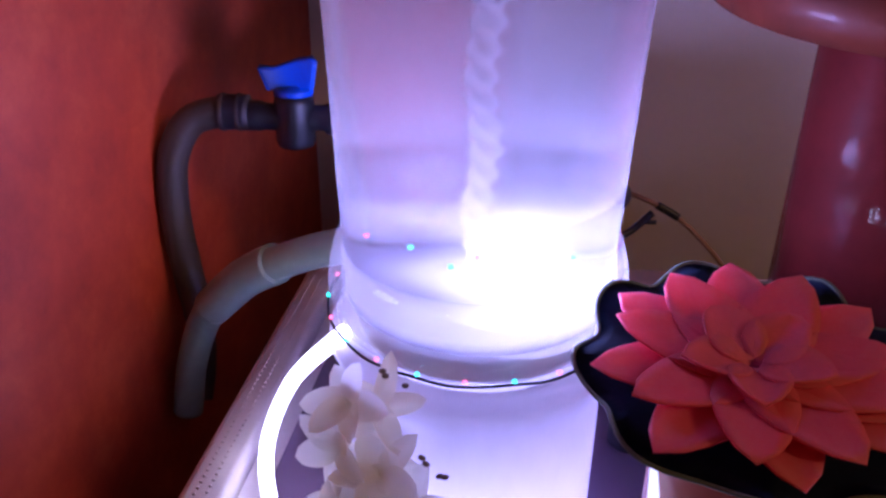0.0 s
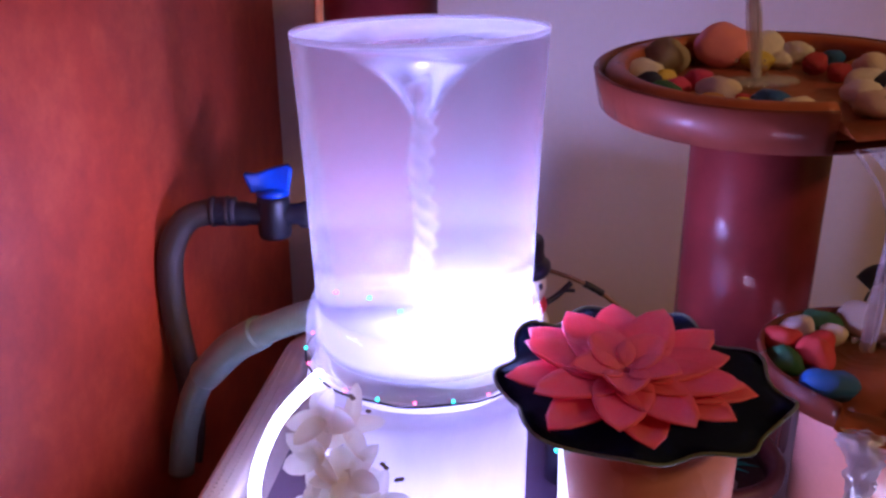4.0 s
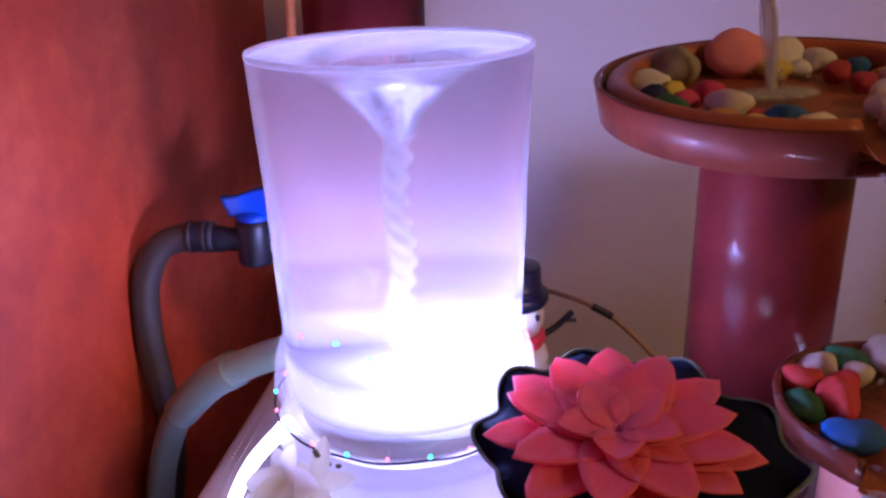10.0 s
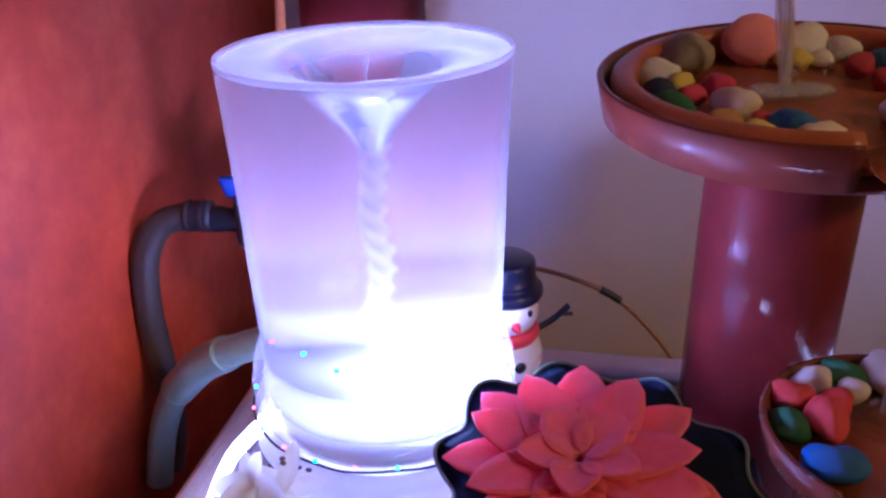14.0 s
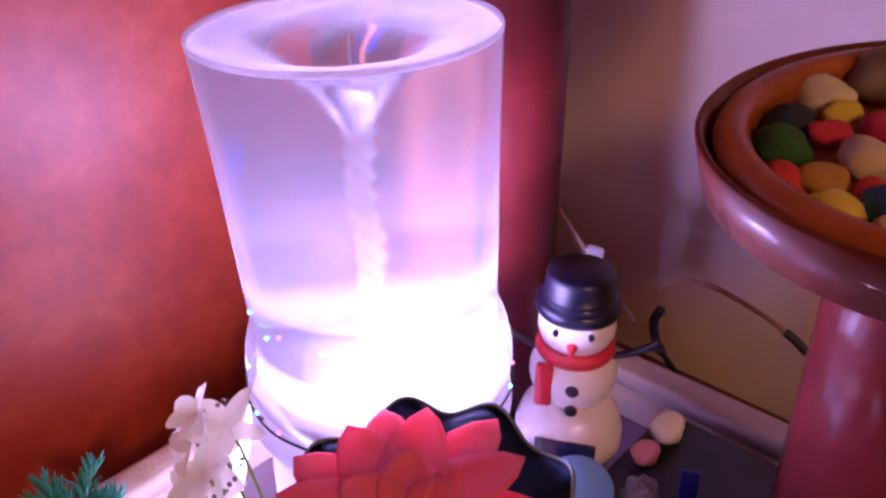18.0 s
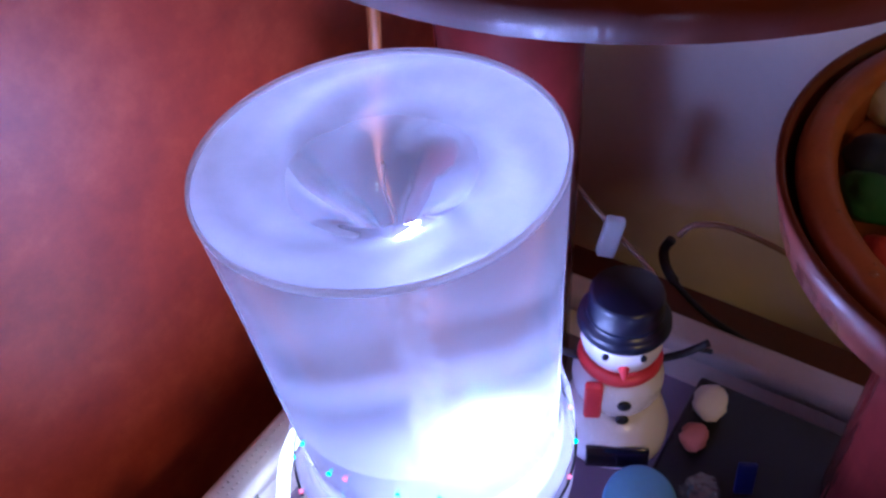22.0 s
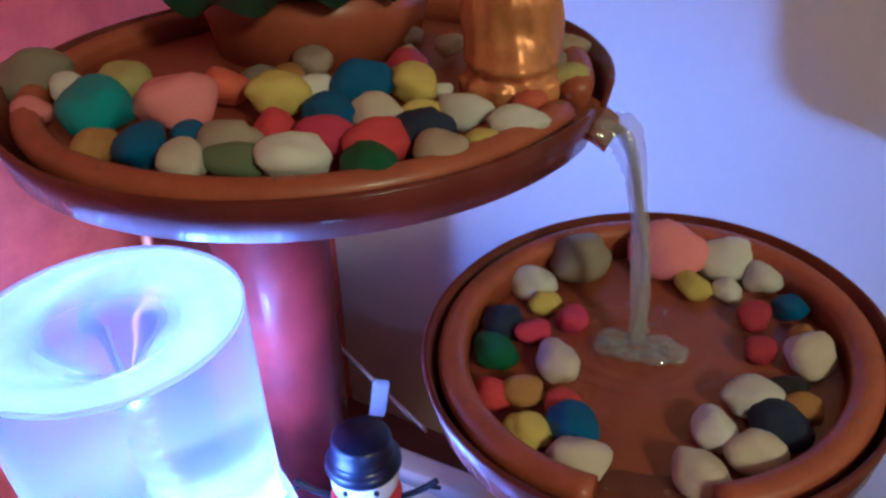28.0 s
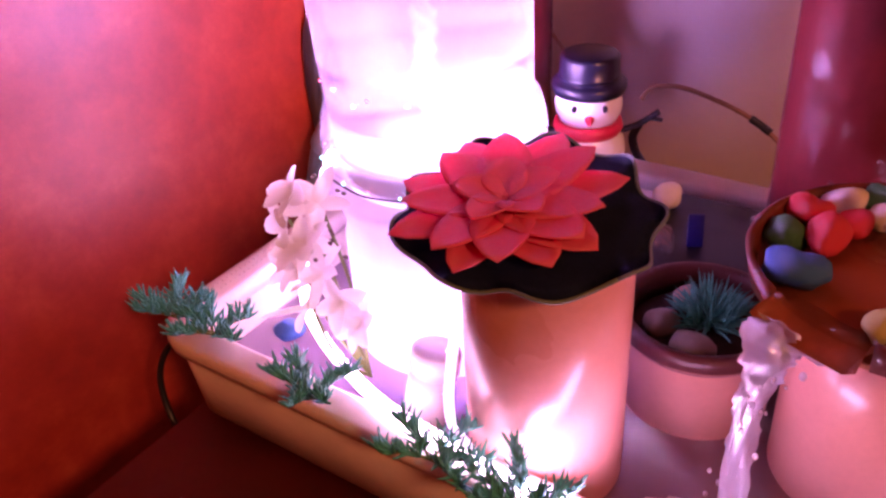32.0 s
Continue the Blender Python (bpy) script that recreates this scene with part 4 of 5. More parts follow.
thing("statue", statue(), GOLD, "gold painted seated statue standing among the upper bowl's pebbles", "statue", at=pose(0.139, 0.561, UZ - 0.012, 0, 0, 22) @ Matrix.Diagonal((0.9, 0.9, 1, 1)))
pad_pot = thing("lily_pad_pot", None, None, "terracotta pot under a dark green wavy lily pad", "plant pot", at=(0.000, 0.620, UZ - 0.012))
part("pot", lathe([(0.0, 0.0), (0.060, 0.0), (0.066, 0.025), (0.067, 0.040), (0.062, 0.041), (0.060, 0.036), (0.0, 0.034)], 48), TERRACOTTA, pad_pot)


def wavy_leaf(r, waves, amp, thick, lift=0.0):
    bm = lathe([(0.0, 0.0)] + [(r * k / 8, lift * (k / 8) ** 2) for k in range(1, 9)], 120, wobble=None)
    for v in bm.verts:
        d = math.hypot(v.co.x, v.co.y) / r
        a = math.atan2(v.co.y, v.co.x)
        k = 1 + 0.055 * d * d * math.sin(waves * a) + 0.03 * d * math.sin(3 * a + 1)
        v.co.x *= k
        v.co.y *= k
        v.co.z += amp * d ** 6 * (math.sin(waves * a + 0.7) + 0.4 * math.sin(5 * a)) + 0.0006 * math.sin(14 * a) * d ** 5
    bmesh.ops.solidify(bm, geom=bm.faces[:], thickness=thick)
    return bm


part("pad", wavy_leaf(0.075, 12, 0.006, 0.0025), PAD, pad_pot, "dark green wavy foam pad", (-0.005, -0.02, 0.044))

# ---- lotus ----
lotus = thing("lotus", None, None, "pink foam lotus flower on a dark wavy leaf topping a pipe", "flower", at=pose(0.0948, 0.3248, 0.1858, 7, -3.5, 0))
LEAF_SHAPE = Matrix.Translation((0, 0, 0.0015)) @ Matrix.Rotation(radians(-35), 4, "Z") @ Matrix.Diagonal((1.04, 0.91, 1, 1))
leaf = part("leaf", wavy_leaf(0.0600, 9, 0.0024, 0.0022, -0.003), LEAF, lotus, "dark green-black wavy foam leaf", LEAF_SHAPE)


def leaf_edge(r):
    pts = []
    for i in range(121):
        a = 2 * math.pi * i / 120
        k = 1 + 0.055 * math.sin(9 * a) + 0.03 * math.sin(3 * a + 1)
        pts.append((r * k * math.cos(a), r * k * math.sin(a), -0.003 + 0.0024 * (math.sin(9 * a + 0.7) + 0.4 * math.sin(5 * a)) + 0.0006 * math.sin(14 * a)))
    return tube(pts, 0.0009, 6, 1)


edge = part("edge", leaf_edge(0.0600), LEAF_EDGE, leaf, "pale cut edge of the leaf")
rnd = random.Random(21)
OUTER = (-24, 27, 85, 131, 177, 226, 268, 310)
LOTUS_TIERS = [(0.0520, 0.0300, 0.00, 0.07, 0.0050, 0), (0.0455, 0.0280, 0.06, 0.08, 0.0066, 24), (0.0230, 0.0210, 0.22, 0.04, 0.0082, 40)]
for tier, (length, width, lift, curl, z, first) in enumerate(LOTUS_TIERS):
    for k, base in enumerate(OUTER if tier < 2 else OUTER[:5]):
        a = radians((base if tier < 2 else k * 72) + first + rnd.uniform(-4, 4))
        s = rnd.uniform(0.94, 1.05)
        part("petal", petal(length * s, width * s, lift, curl, cup=0.17 if tier < 2 else 0.35, blunt=-0.02), PETAL if tier < 2 else PETAL_IN, lotus, at=Matrix.Translation((-0.006 + 0.002 * math.cos(a), -0.006 + 0.002 * math.sin(a), z)) @ Matrix.Rotation(a, 4, "Z"))

# ---- small pot with a tuft ----
PX, PY = 0.163, 0.410
pot = thing("small_pot", None, None, "salmon pipe pot with dark rim, pebbles and a green tuft", "plant pot", at=(PX, PY, 0.006))
part("pot_wall", lathe([(0.041, 0.0), (0.041, 0.073), (0.0445, 0.075), (0.0455, 0.080), (0.044, 0.083), (0.040, 0.083), (0.038, 0.078), (0.0375, 0.0)], 56, closed=True), POT_PIPE, pot)
part("rim", lathe([(0.0458, 0.077), (0.0462, 0.083), (0.044, 0.0855), (0.0395, 0.0845), (0.0375, 0.079), (0.0372, 0.066)], 56, closed=True), MAROON, pot, "dark maroon rim")
part("soil", lathe([(0.0, 0.071), (0.02, 0.0715), (0.0388, 0.069)], 40), SOIL, pot)


def tuft(count, length, spread, seed, thick=0.0011):
    rnd = random.Random(seed)
    bm = bmesh.new()
    for k in range(count):
        a, tilt = rnd.uniform(0, 6.28), rnd.uniform(0.1, 1.0) * spread
        l = length * rnd.uniform(0.7, 1.1)
        d = Vector((math.cos(a) * math.sin(tilt), math.sin(a) * math.sin(tilt), math.cos(tilt)))
        b = Vector((math.cos(a), math.sin(a), 0)) * rnd.uniform(0, 0.013)
        tube([b, b + d * l * 0.5 + Vector((0, 0, 0.001)), b + d * l], lambda s: thick * (1.05 - s), 5, 2, bm)
    return bm


part("tuft", tuft(230, 0.020, 1.35, 4, 0.0012), NEEDLE, pot, "spiky teal-green artificial grass", (0.004, 0.004, 0.076))
for dx, dy, s, c in ((-0.020, -0.008, 0.018, "stone"), (0.000, -0.023, 0.019, "stone"), (-0.012, 0.021, 0.015, "tan")):
    ob = new("pebble", PEBBLE_MESHES[1])
    ob.material_slots[0].link = "OBJECT"
    ob.material_slots[0].material = STONES[c]
    ob.matrix_basis = Matrix.LocRotScale((PX + dx, PY + dy, 0.0765 + s * 0.3), Euler((0, 0, dx * 90)), (s * 1.2, s, s))
    tagged(ob, f"smooth {c} pebble lying in the small pot", "pebble", "small pot pebbles")

# ---- valve and hoses ----
valve = thing("valve", None, None, "black plastic tap with a blue handle on the hose", "valve", at=(-0.100, 0.560, 0.190))
part("body", lathe([(0.0, -0.016), (0.0105, -0.016), (0.0115, -0.013), (0.0115, 0.010), (0.0105, 0.014), (0.0, 0.014)], 32), VALVE, valve)
part("inlet", tube([(-0.033, 0, 0.001), (-0.02, 0, 0.001), (-0.008, 0, 0)], lambda s: 0.0088 if s < 0.6 else 0.0078, 20, 4), VALVE, valve)
part("outlet", tube([(0.008, 0, 0), (0.02, 0, 0), (0.035, 0, -0.004)], lambda s: 0.0075 + (0.002 if 0.4 < s < 0.7 else 0), 20, 4), VALVE, valve)


def winged_handle():
    """A saddle-shaped lever: a tall fin behind, a lower flared wing in front, hollowed between."""
    bm = bmesh.new()
    n, m = 12, 8
    grid = []
    for i in range(n + 1):
        u = i / n
        x = -0.0185 + 0.0330 * u
        high = 0.0300 - 0.0012 * math.sin(math.pi * min(1, u * 1.6)) + 0.0075 * max(0.0, u - 0.25) ** 0.8
        if u > 0.92:
            high -= 0.004 * (u - 0.92) / 0.08
        row = []
        for j in range(m + 1):
            q = j / m
            z = 0.0165 + (high - 0.0165) * q
            y = 0.0045 * (1 - 0.55 * q) + 0.0040 * math.sin(math.pi * u) * (q - 0.3)
            row.append((x * (0.78 + 0.22 * q), y, z))
        grid.append(row)
    front = [[bm.verts.new((x, y - 0.0085 + 0.003 * math.sin(math.pi * i / n), z)) for x, y, z in row] for i, row in enumerate(grid)]
    back = [[bm.verts.new((x, y, z)) for x, y, z in row] for row in grid]
    for i in range(n):
        for j in range(m):
            bm.faces.new((front[i][j], front[i + 1][j], front[i + 1][j + 1], front[i][j + 1]))
            bm.faces.new((back[i][j], back[i][j + 1], back[i + 1][j + 1], back[i + 1][j]))
        bm.faces.new((front[i][m], front[i + 1][m], back[i + 1][m], back[i][m]))
        bm.faces.new((front[i][0], back[i][0], back[i + 1][0], front[i + 1][0]))
    for j in range(m):
        for i in (0, n):
            bm.faces.new((front[i][j], front[i][j + 1], back[i][j + 1], back[i][j]))
    return bm


handle = part("handle", winged_handle(), BLUE, valve, "blue winged tap handle", (0, 0.002, 0))
part("hub", lathe([(0.0, 0.0135), (0.0115, 0.0135), (0.0115, 0.0175), (0.0, 0.0185)], 28), BLUE, handle)
part("elbow", tube([(0.030, 0, -0.002), (0.040, 0, -0.004), (0.0475, 0, -0.010), (0.0500, 0, -0.022)], 0.0095, 18, 5), VALVE, valve)
hose = thing("grey_hose", None, None, "grey rubber hose bending down beside the red wall", "hose")
part("pipe_length", tube([(-0.128, 0.560, 0.193), (-0.143, 0.560, 0.193), (-0.161, 0.557, 0.187), (-0.172, 0.552, 0.165), (-0.1735, 0.548, 0.13), (-0.170, 0.545, 0.095), (-0.166, 0.542, 0.065), (-0.168, 0.54, 0.03), (-0.17, 0.53, 0.010)], 0.0092, 16), HOSE, hose)
part("sleeve", tube([(-0.1275, 0.560, 0.1930), (-0.133, 0.560, 0.1931), (-0.139, 0.560, 0.1930), (-0.1435, 0.5599, 0.1928)], 0.0103, 20, 4), VALVE, hose, "dark sleeve clamped on the hose end")
for k in range(2):
    part("clamp_ring", tube([(-0.1305 - 0.0095 * k, 0.560, 0.1931), (-0.1315 - 0.0095 * k, 0.560, 0.1931), (-0.1325 - 0.0095 * k, 0.560, 0.1931)], 0.0109, 20, 3), HOSE, hose)
thing("hose_clamp", tube([(-0.140, 0.560, 0.193), (-0.132, 0.560, 0.193), (-0.126, 0.560, 0.193)], 0.0102, 18, 3), HOSE, "dark ring clamp on the grey hose", "hose clamp")
feed = thing("feed_pipe", tube([(-0.172, 0.515, 0.012), (-0.165, 0.517, 0.05), (-0.148, 0.510, 0.090), (-0.122, 0.495, 0.120), (-0.095, 0.480, 0.140), (-0.062, 0.468, 0.155), (-0.030, 0.462, 0.156), (0.0, 0.462, 0.150)], 0.0092, 16), GREEN_HOSE, "pale green plastic pipe arching over the tray's edge", "pipe")
part("sleeve", tube([(-0.146, 0.509, 0.0925), (-0.122, 0.495, 0.120), (-0.101, 0.4835, 0.136)], 0.0112, 18), GREEN_HOSE, feed, "wider pale green sleeve")

# ---- snowman toy ----
snow = thing("snowman_toy", None, None, "white solar snowman toy with navy hat and red scarf", "toy", at=pose(0.0635, 0.5095, 0.0725, 0, 0, 20) @ Matrix.Diagonal((1.09, 1.09, 1.13, 1)))
part("base", lathe([(0.0, 0.0), (0.0255, 0.0), (0.0285, 0.004), (0.0285, 0.012), (0.0250, 0.022), (0.0195, 0.030), (0.0, 0.034)], 48), SNOW, snow)
part("body", ball(0.0225, (0, 0, 0.046), (1, 1, 0.92), 32, 20), SNOW, snow)
head = part("head", ball(0.0195, (0, 0, 0.0735), (1, 1, 0.86), 32, 20), SNOW, snow)
hat = part("hat", lathe([(0.0, 0.1030), (0.0150, 0.1028), (0.0164, 0.1020), (0.0170, 0.1004), (0.0174, 0.0890), (0.0198, 0.0882), (0.0214, 0.0868), (0.0217, 0.0840), (0.0205, 0.0815), (0.0, 0.081)], 48), NAVY, head, "glossy navy top hat")
part("band", lathe([(0.0174, 0.0896), (0.0178, 0.0900), (0.0177, 0.0918), (0.0172, 0.0924)], 48), NAVY, hat)
part("nose", tube([(0, -0.018, 0.071), (0, -0.0225, 0.0705), (0, -0.0255, 0.070)], lambda s: 0.0030 * (1.05 - s), 12, 4), SCARF, head, "red carrot nose")
for s in (-1, 1):
    part("eye", ball(0.0017, (s * 0.0085, -0.0172, 0.0765), (1, 0.6, 1.3), 12, 8), NAVY, head)
scarf = part("scarf", lathe([(0.0150, 0.0575), (0.0185, 0.0565), (0.0205, 0.0600), (0.0195, 0.0640), (0.0160, 0.0645)], 48, closed=True), SCARF, snow, "red scarf")
part("scarf_end", box((0.0085, 0.0045, 0.024), (-0.0125, -0.0192, 0.0475), 0.0015), SCARF, scarf)
for z, y in ((0.0475, -0.0222), (0.0345, -0.0205)):
    part("button", ball(0.0034, (0.002, y, z), (1, 0.45, 1), 16, 10), NAVY, snow)
part("solar_panel", box((0.031, 0.0022, 0.0125), (0.001, -0.0, 0.0), 0.0006), PANEL, snow, "dark solar cell", Matrix.Translation((0.0, -0.0275, 0.0135)) @ Matrix.Rotation(radians(-14), 4, "X"))
for s in (-1, 1):
    arm = part("arm", tube([(s * 0.018, 0, 0.056), (s * 0.030, 0.001, 0.060), (s * 0.041, 0.002, 0.067)], 0.0019, 10, 5), NAVY, snow, "black twig arm")
    part("twig", tube([(s * 0.036, 0.0015, 0.063), (s * 0.043, 0.001, 0.062)], 0.0013, 8, 4), NAVY, arm)

# ---- things in the tray behind the pots ----
pump = thing("pump_box", None, None, "black plastic pump box standing in the tray", "pump")
part("case", slab(0.032, 0.153, 0.465, 0.573, 0.006, 0.066, 0.006), VALVE, pump)
part("lid", slab(0.030, 0.155, 0.463, 0.575, 0.0665, 0.0725, 0.0025), VALVE, pump)
for dx, dy, s, c in ((0.112, 0.541, 0.023, "white"), (0.109, 0.516, 0.018, "pink")):
    ob = new("pebble", PEBBLE_MESHES[2])
    ob.material_slots[0].link = "OBJECT"
    ob.material_slots[0].material = STONES[c]
    ob.matrix_basis = Matrix.LocRotScale((dx, dy, 0.0725 + s * 0.34), Euler((0, 0.1, dx * 50)), (s, s, s))
    tagged(ob, f"round {c} pebble lying on the black pump box", "pebble", "pump pebbles")
thing("blue_disc", lathe([(0.0, 0.0), (0.0180, 0.0), (0.0190, 0.002), (0.0190, 0.008), (0.0176, 0.0100), (0.0, 0.0105)], 40), PALE_BLUE, "pale blue round plastic disc in front of the snowman", "disc", at=pose(0.093, 0.462, 0.083, 24, 0, 20))
thing("disc_post", lathe([(0.0, 0.0), (0.013, 0.0), (0.013, 0.074), (0.0, 0.075)], 24), VALVE, "dark plastic post under the pale blue disc", "post", at=(0.095, 0.470, 0.006))
thing("blue_tag", box((0.010, 0.003, 0.022), (0, 0, 0.011), 0.001), TAG_BLUE, "dark blue plastic tag standing on the pump box", "tag", at=pose(0.141, 0.497, 0.0725, -12, 0, 20))


def crumpled(size, seed, amp=0.35):
    bm = bmesh.new()
    bmesh.ops.create_icosphere(bm, subdivisions=4, radius=0.5)
    shift = Vector((seed * 3.7, seed, 0))
    for v in bm.verts:
        v.co *= 1 + amp * noise.noise(v.co * 3 + shift) + amp * 0.5 * abs(noise.noise(v.co * 7 + shift))
    bmesh.ops.scale(bm, vec=size, verts=bm.verts)
    return bm


thing("clear_wrapper", crumpled((0.020, 0.016, 0.024), 2), STREAM, "crumpled clear plastic wrapper beside the pale blue disc", "wrapper", at=(0.121, 0.482, 0.082))
thing("white_clip", box((0.012, 0.008, 0.030), (0, 0, 0), 0.002), RIM, "small white translucent plastic clip on the pale strip", "clip", at=pose(0.030, 0.598, 0.135, 0, 10, 20))

# ---- cables ----
thing("orange_cable", tube([(-0.063, 0.5035, 0.386), (-0.0575, 0.5025, 0.37), (-0.0555, 0.5020, 0.34), (-0.058, 0.5015, 0.30), (-0.063, 0.503, 0.26), (-0.064, 0.505, 0.20), (-0.06, 0.506, 0.10), (-0.062, 0.506, 0.008)], 0.0020, 10, 8, flat=1.5), CABLE, "orange-brown cable running down the tall pipe", "cable")
lead = thing("tan_lead", tube([(0.062, 0.652, 0.100), (0.072, 0.655, 0.111), (0.100, 0.662, 0.108), (0.153, 0.664, 0.086), (0.190, 0.650, 0.055), (0.215, 0.640, 0.020), (0.225, 0.645, 0.004)], 0.0020, 8), TAN_CABLE, "thin tan cable arching behind the tray", "cable")
part("joint", tube([(0.1445, 0.6645, 0.0905), (0.153, 0.664, 0.086), (0.161, 0.662, 0.0815)], 0.0031, 12, 4), VALVE, lead, "black cable joint")
thing("pale_strip", tube([(-0.008, 0.597, 0.185), (0.010, 0.606, 0.155), (0.032, 0.614, 0.122), (0.055, 0.622, 0.090)], 0.0032, 8, 4, flat=0.5), STICK, "flat pale wooden strip leaning on the tall pipe", "strip")
ob = new("pebble", PEBBLE_MESHES[4])
ob.material_slots[0].link = "OBJECT"
ob.material_slots[0].material = STONES["blue"]
ob.matrix_basis = Matrix.LocRotScale((-0.085, 0.361, 0.037), Euler((0, 0, 0.4)), (0.020, 0.017, 0.017))
tagged(ob, "small blue pebble lying in the tray water", "pebble", "tray pebbles")
thing("wall_cable", tube([(-0.128, 0.330, 0.046), (-0.141, 0.325, 0.043), (-0.154, 0.318, 0.030), (-0.160, 0.312, 0.010), (-0.154, 0.306, -0.012), (-0.142, 0.302, -0.026), (-0.124, 0.300, -0.030)], 0.0022, 10), VALVE, "thin dark cable looping out under the tray corner", "cable")
thing("black_cable", tube([(0.052, 0.690, 0.060), (0.048, 0.688, 0.048), (0.055, 0.682, 0.034), (0.072, 0.675, 0.022), (0.095, 0.668, 0.012), (0.13, 0.66, 0.005)], lambda s: 0.0038 if s < 0.5 else 0.0024, 10), VALVE, "black cable with a thick plug behind the tray", "cable")
thing("yellow_lead", tube([(0.285, 0.360, 0.036), (0.295, 0.375, 0.048), (0.302, 0.392, 0.060), (0.307, 0.410, 0.068)], 0.0032, 10), YELLOW, "short yellowish cable bending up to the tray rim", "cable")

# ---- white flowers ----
bunch = thing("flower_bunch", None, None, "bunch of cream artificial flowers leaning on the lit base", "flowers", at=(0, 0, 0))
rnd = random.Random(9)
FLOWERS = [(-0.046, 0.340, 0.158), (-0.036, 0.346, 0.150), (-0.050, 0.336, 0.140), (-0.034, 0.328, 0.134), (-0.022, 0.324, 0.120), (-0.042, 0.328, 0.118), (-0.014, 0.326, 0.104), (-0.030, 0.318, 0.100), (-0.040, 0.336, 0.128), (-0.004, 0.326, 0.090)]
for x, y, z in FLOWERS:
    part("stem", tube([(-0.014, 0.345, 0.034), (x * 0.6 - 0.006, y + 0.010, z * 0.6), (x, y + 0.003, z)], 0.0010, 6, 5), STEM, bunch)
for x, y, z in FLOWERS:
    facing = Matrix.Translation((x, y, z)) @ Euler((rnd.uniform(0.5, 1.3), rnd.uniform(-0.7, 0.5), rnd.uniform(-0.6, 0.6))).to_matrix().to_4x4()
    n = rnd.choice((5, 5, 6))
    for k in range(n):
        a = 2 * math.pi * k / n + rnd.uniform(-0.2, 0.2)
        part("petal", petal(rnd.uniform(0.015, 0.021), rnd.uniform(0.0095, 0.0130), rnd.uniform(-0.1, 0.7), rnd.uniform(-0.2, 0.2), 0.0, 7, 5, 0.35, -0.1), FLOWER, bunch, at=facing @ Matrix.Rotation(a, 4, "Z"))
    if z > 0.105:
        for k in range(2):
            part("bud", ball(0.0011, (0.010 + 0.0035 * k, 0.012 - 0.002 * k, -0.004 + 0.003 * k), (1.5, 1, 1), 8, 6), BUD, bunch, at=facing)
bottle = thing("white_jar", None, None, "small white plastic jar lying in the tray water", "jar", at=pose(0.030, 0.330, 0.030, -12, 8, 0))
part("body", lathe([(0.0, 0.0), (0.012, 0.0), (0.0135, 0.002), (0.0135, 0.030), (0.0, 0.031)], 32), SNOW, bottle)
part("lid", lathe([(0.0, 0.034), (0.0145, 0.034), (0.0145, 0.046), (0.0125, 0.048), (0.0, 0.048)], 32), SNOW, bottle)

# ---- sprigs on the tray rim ----


def sprig_parts(seed, parent):
    rnd = random.Random(seed)
    first = rnd.uniform(0, 6.28)
    for b in range(5):
        a = first + b * 1.26 + rnd.uniform(-0.4, 0.4)
        d = Vector((math.cos(a), math.sin(a) * 0.7, rnd.uniform(0.35, 0.9))).normalized()
        stem = [Vector((0, 0, 0.001)) + d * 0.0065 * k + Vector((0, 0, -0.0004 * k * k)) for k in range(5)]
        branch = part("branch", tube(stem, 0.0009, 6, 3), STEM, parent)
        bm = bmesh.new()
        for at in stem[1:]:
            for k in range(13):
                q, tilt = rnd.uniform(0, 6.28), rnd.uniform(0.2, 1.3)
                way = (Vector((math.cos(q) * math.sin(tilt), math.sin(q) * math.sin(tilt), math.cos(tilt) * 0.7)) + d * 0.7).normalized()
                l = rnd.uniform(0.007, 0.013)
                tube([at, at + way * l * 0.6, at + way * l + Vector((0, 0, 0.001))], lambda s: 0.0011 * (1.2 - s), 5, 2, bm)
        part("needles", bm, NEEDLE, branch)


SPRIGS = [(-0.130, 0.3135, 0.0665), (-0.098, 0.3090, 0.0665), (-0.012, 0.2860, 0.0665), (0.066, 0.2730, 0.0665), (0.116, 0.2660, 0.0665), (0.222, 0.2530, 0.0665), (0.306, 0.3600, 0.0665), (0.314, 0.4150, 0.0665), (0.326, 0.4920, 0.0665)]
for i, (x, y, z) in enumerate(SPRIGS):
    s = thing("pine_sprig", None, None, "teal-green artificial pine sprig fixed on the tray rim", "sprig", "pine sprigs", at=(x, y, z))
    sprig_parts(60 + i, s)

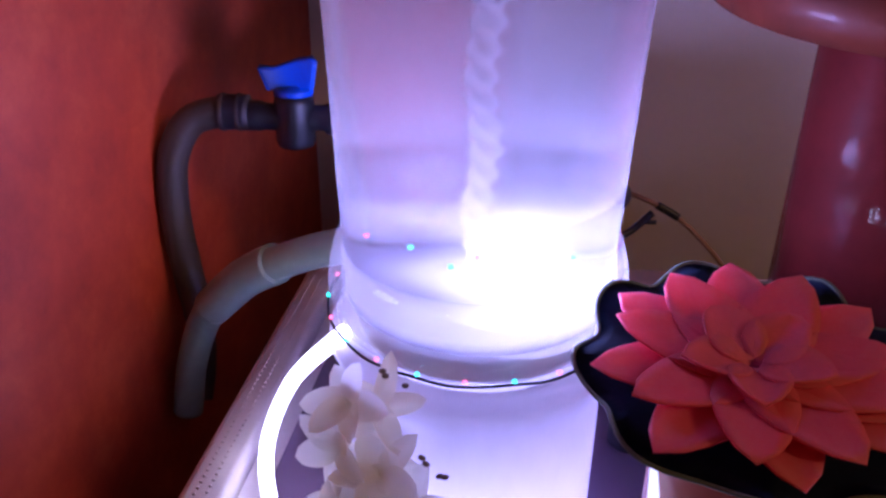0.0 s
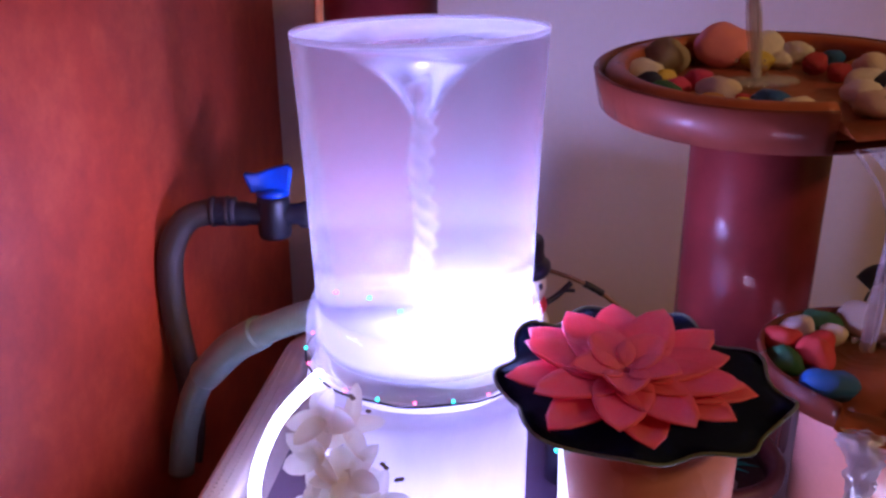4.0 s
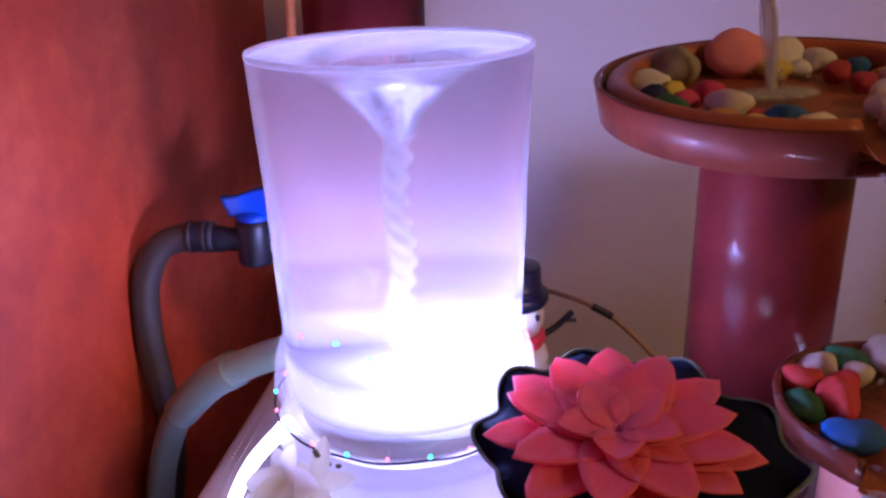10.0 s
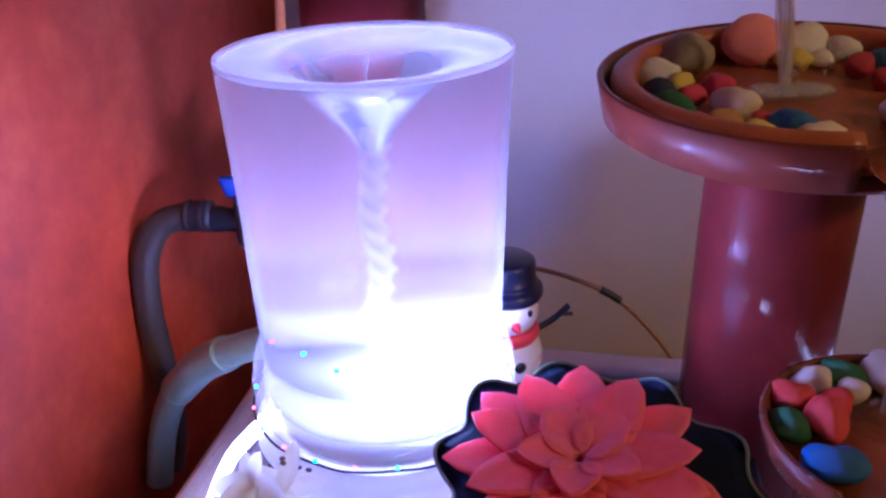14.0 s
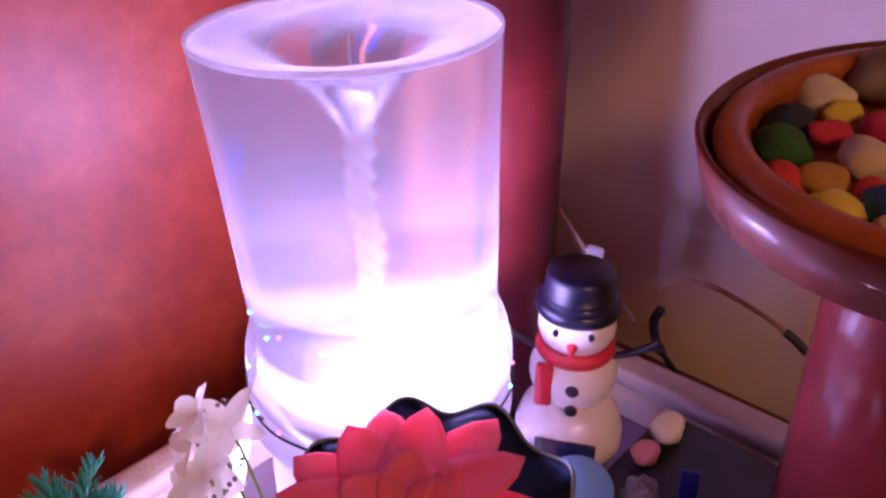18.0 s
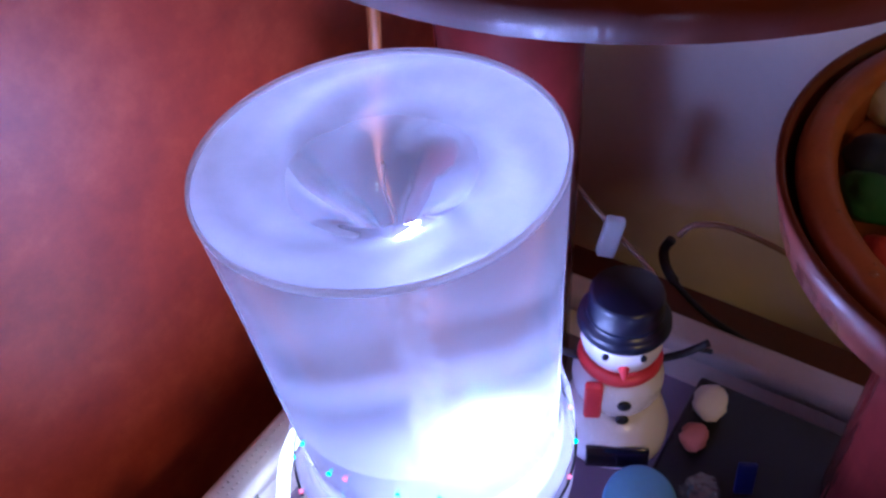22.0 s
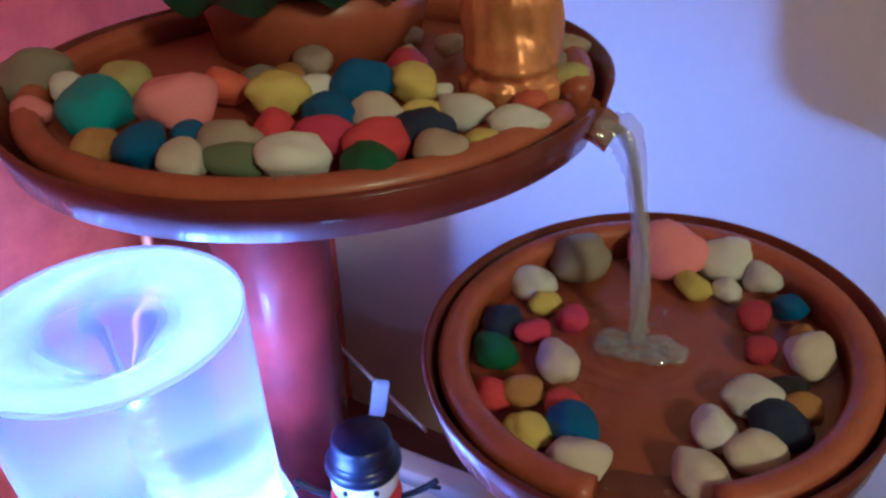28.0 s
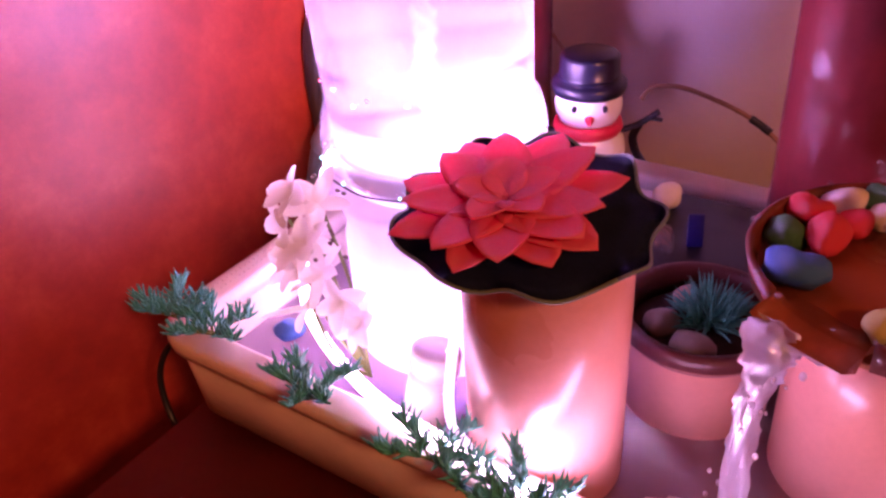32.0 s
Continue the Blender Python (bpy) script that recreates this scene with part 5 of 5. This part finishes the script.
# ---- dark bundle beyond the tray ----
bundle = thing("dark_cloth", crumpled((0.125, 0.15, 0.13), 5, 0.4), CLOTH, "dark navy crumpled cloth heaped beside the tray", "cloth", at=(0.415, 0.545, 0.062))
part("tag", box((0.012, 0.003, 0.030), (0, 0, 0), 0.002), RIM, bundle, "white translucent tag", pose(-0.077, 0.012, 0.052, 0, 14, 10))
part("strap", tube([(-0.080, 0.024, 0.064), (-0.070, 0.022, 0.073), (-0.045, 0.012, 0.075), (-0.018, 0.0, 0.068)], 0.0075, 10, 6, flat=0.6), CLOTH, bundle, "dark folded strap over the tag")
thing("yellow_tube", tube([(0.375, 0.460, 0.070), (0.372, 0.475, 0.085), (0.375, 0.49, 0.10)], 0.007, 12, 6), YELLOW, "yellow plastic tube lying against the dark bundle", "tube")

frame_strip = thing("terracotta_strip", None, None, "two thin flat terracotta strips meeting at the tray's far corner", "strip", at=(0.279, 0.580, 0.0695))
part("long_strip", box((0.084, 0.0075, 0.004), (0.040, 0, 0), 0.0008), TERRACOTTA, frame_strip, at=pose(0, 0, 0, 0, 0, -64))
part("short_strip", box((0.052, 0.0075, 0.005), (0.026, 0, 0), 0.0008), TERRACOTTA, frame_strip, at=pose(0, 0, 0.001, 0, 0, -12))

# ---- foam where the low stream lands ----
foam = thing("foam_patch", None, None, "white foam on the tray water under the falling stream", "foam")
rnd = random.Random(77)
for k in range(9):
    fx, fy, fr = 0.199 + rnd.gauss(0, 0.024), 0.318 + rnd.gauss(0, 0.013), rnd.uniform(0.009, 0.020)
    part("froth", lathe([(0.0, 0.003)] + [(fr * q / 5, 0.003 * (1 - (q / 5) ** 2) + 0.0006 * math.sin(q * 3 + k)) for q in range(1, 6)], 28, wobble=lambda a, r, z: 1 + 0.22 * math.sin(3 * a + k) + 0.12 * math.sin(7 * a + 2 * k)), FOAM, foam, at=(fx, fy, 0.0330 + 0.0002 * k))

# ---- drops of water on the wet rims and pots ----
rnd = random.Random(5)
for name, x, y, z, r, count in (("middle_bowl", MX, MY, MZ + 0.0014, 0.0960, 26), ("upper_bowl", UX, UY, UZ + 0.0014, 0.1377, 30), ("low_bowl", LX, LY, LZ + 0.0002, 0.0690, 14), ("small_pot", PX, PY, 0.0915, 0.0420, 10)):
    for k in range(count):
        a = rnd.uniform(0, 2 * math.pi)
        q = r + rnd.uniform(-0.002, 0.002)
        part("water_drop", ball(rnd.uniform(0.0008, 0.0019), (q * math.cos(a), q * math.sin(a), z - bpy.data.objects[name].location.z), (1, 1, 0.5), 10, 6), CLEAR_STREAM, bpy.data.objects[name])
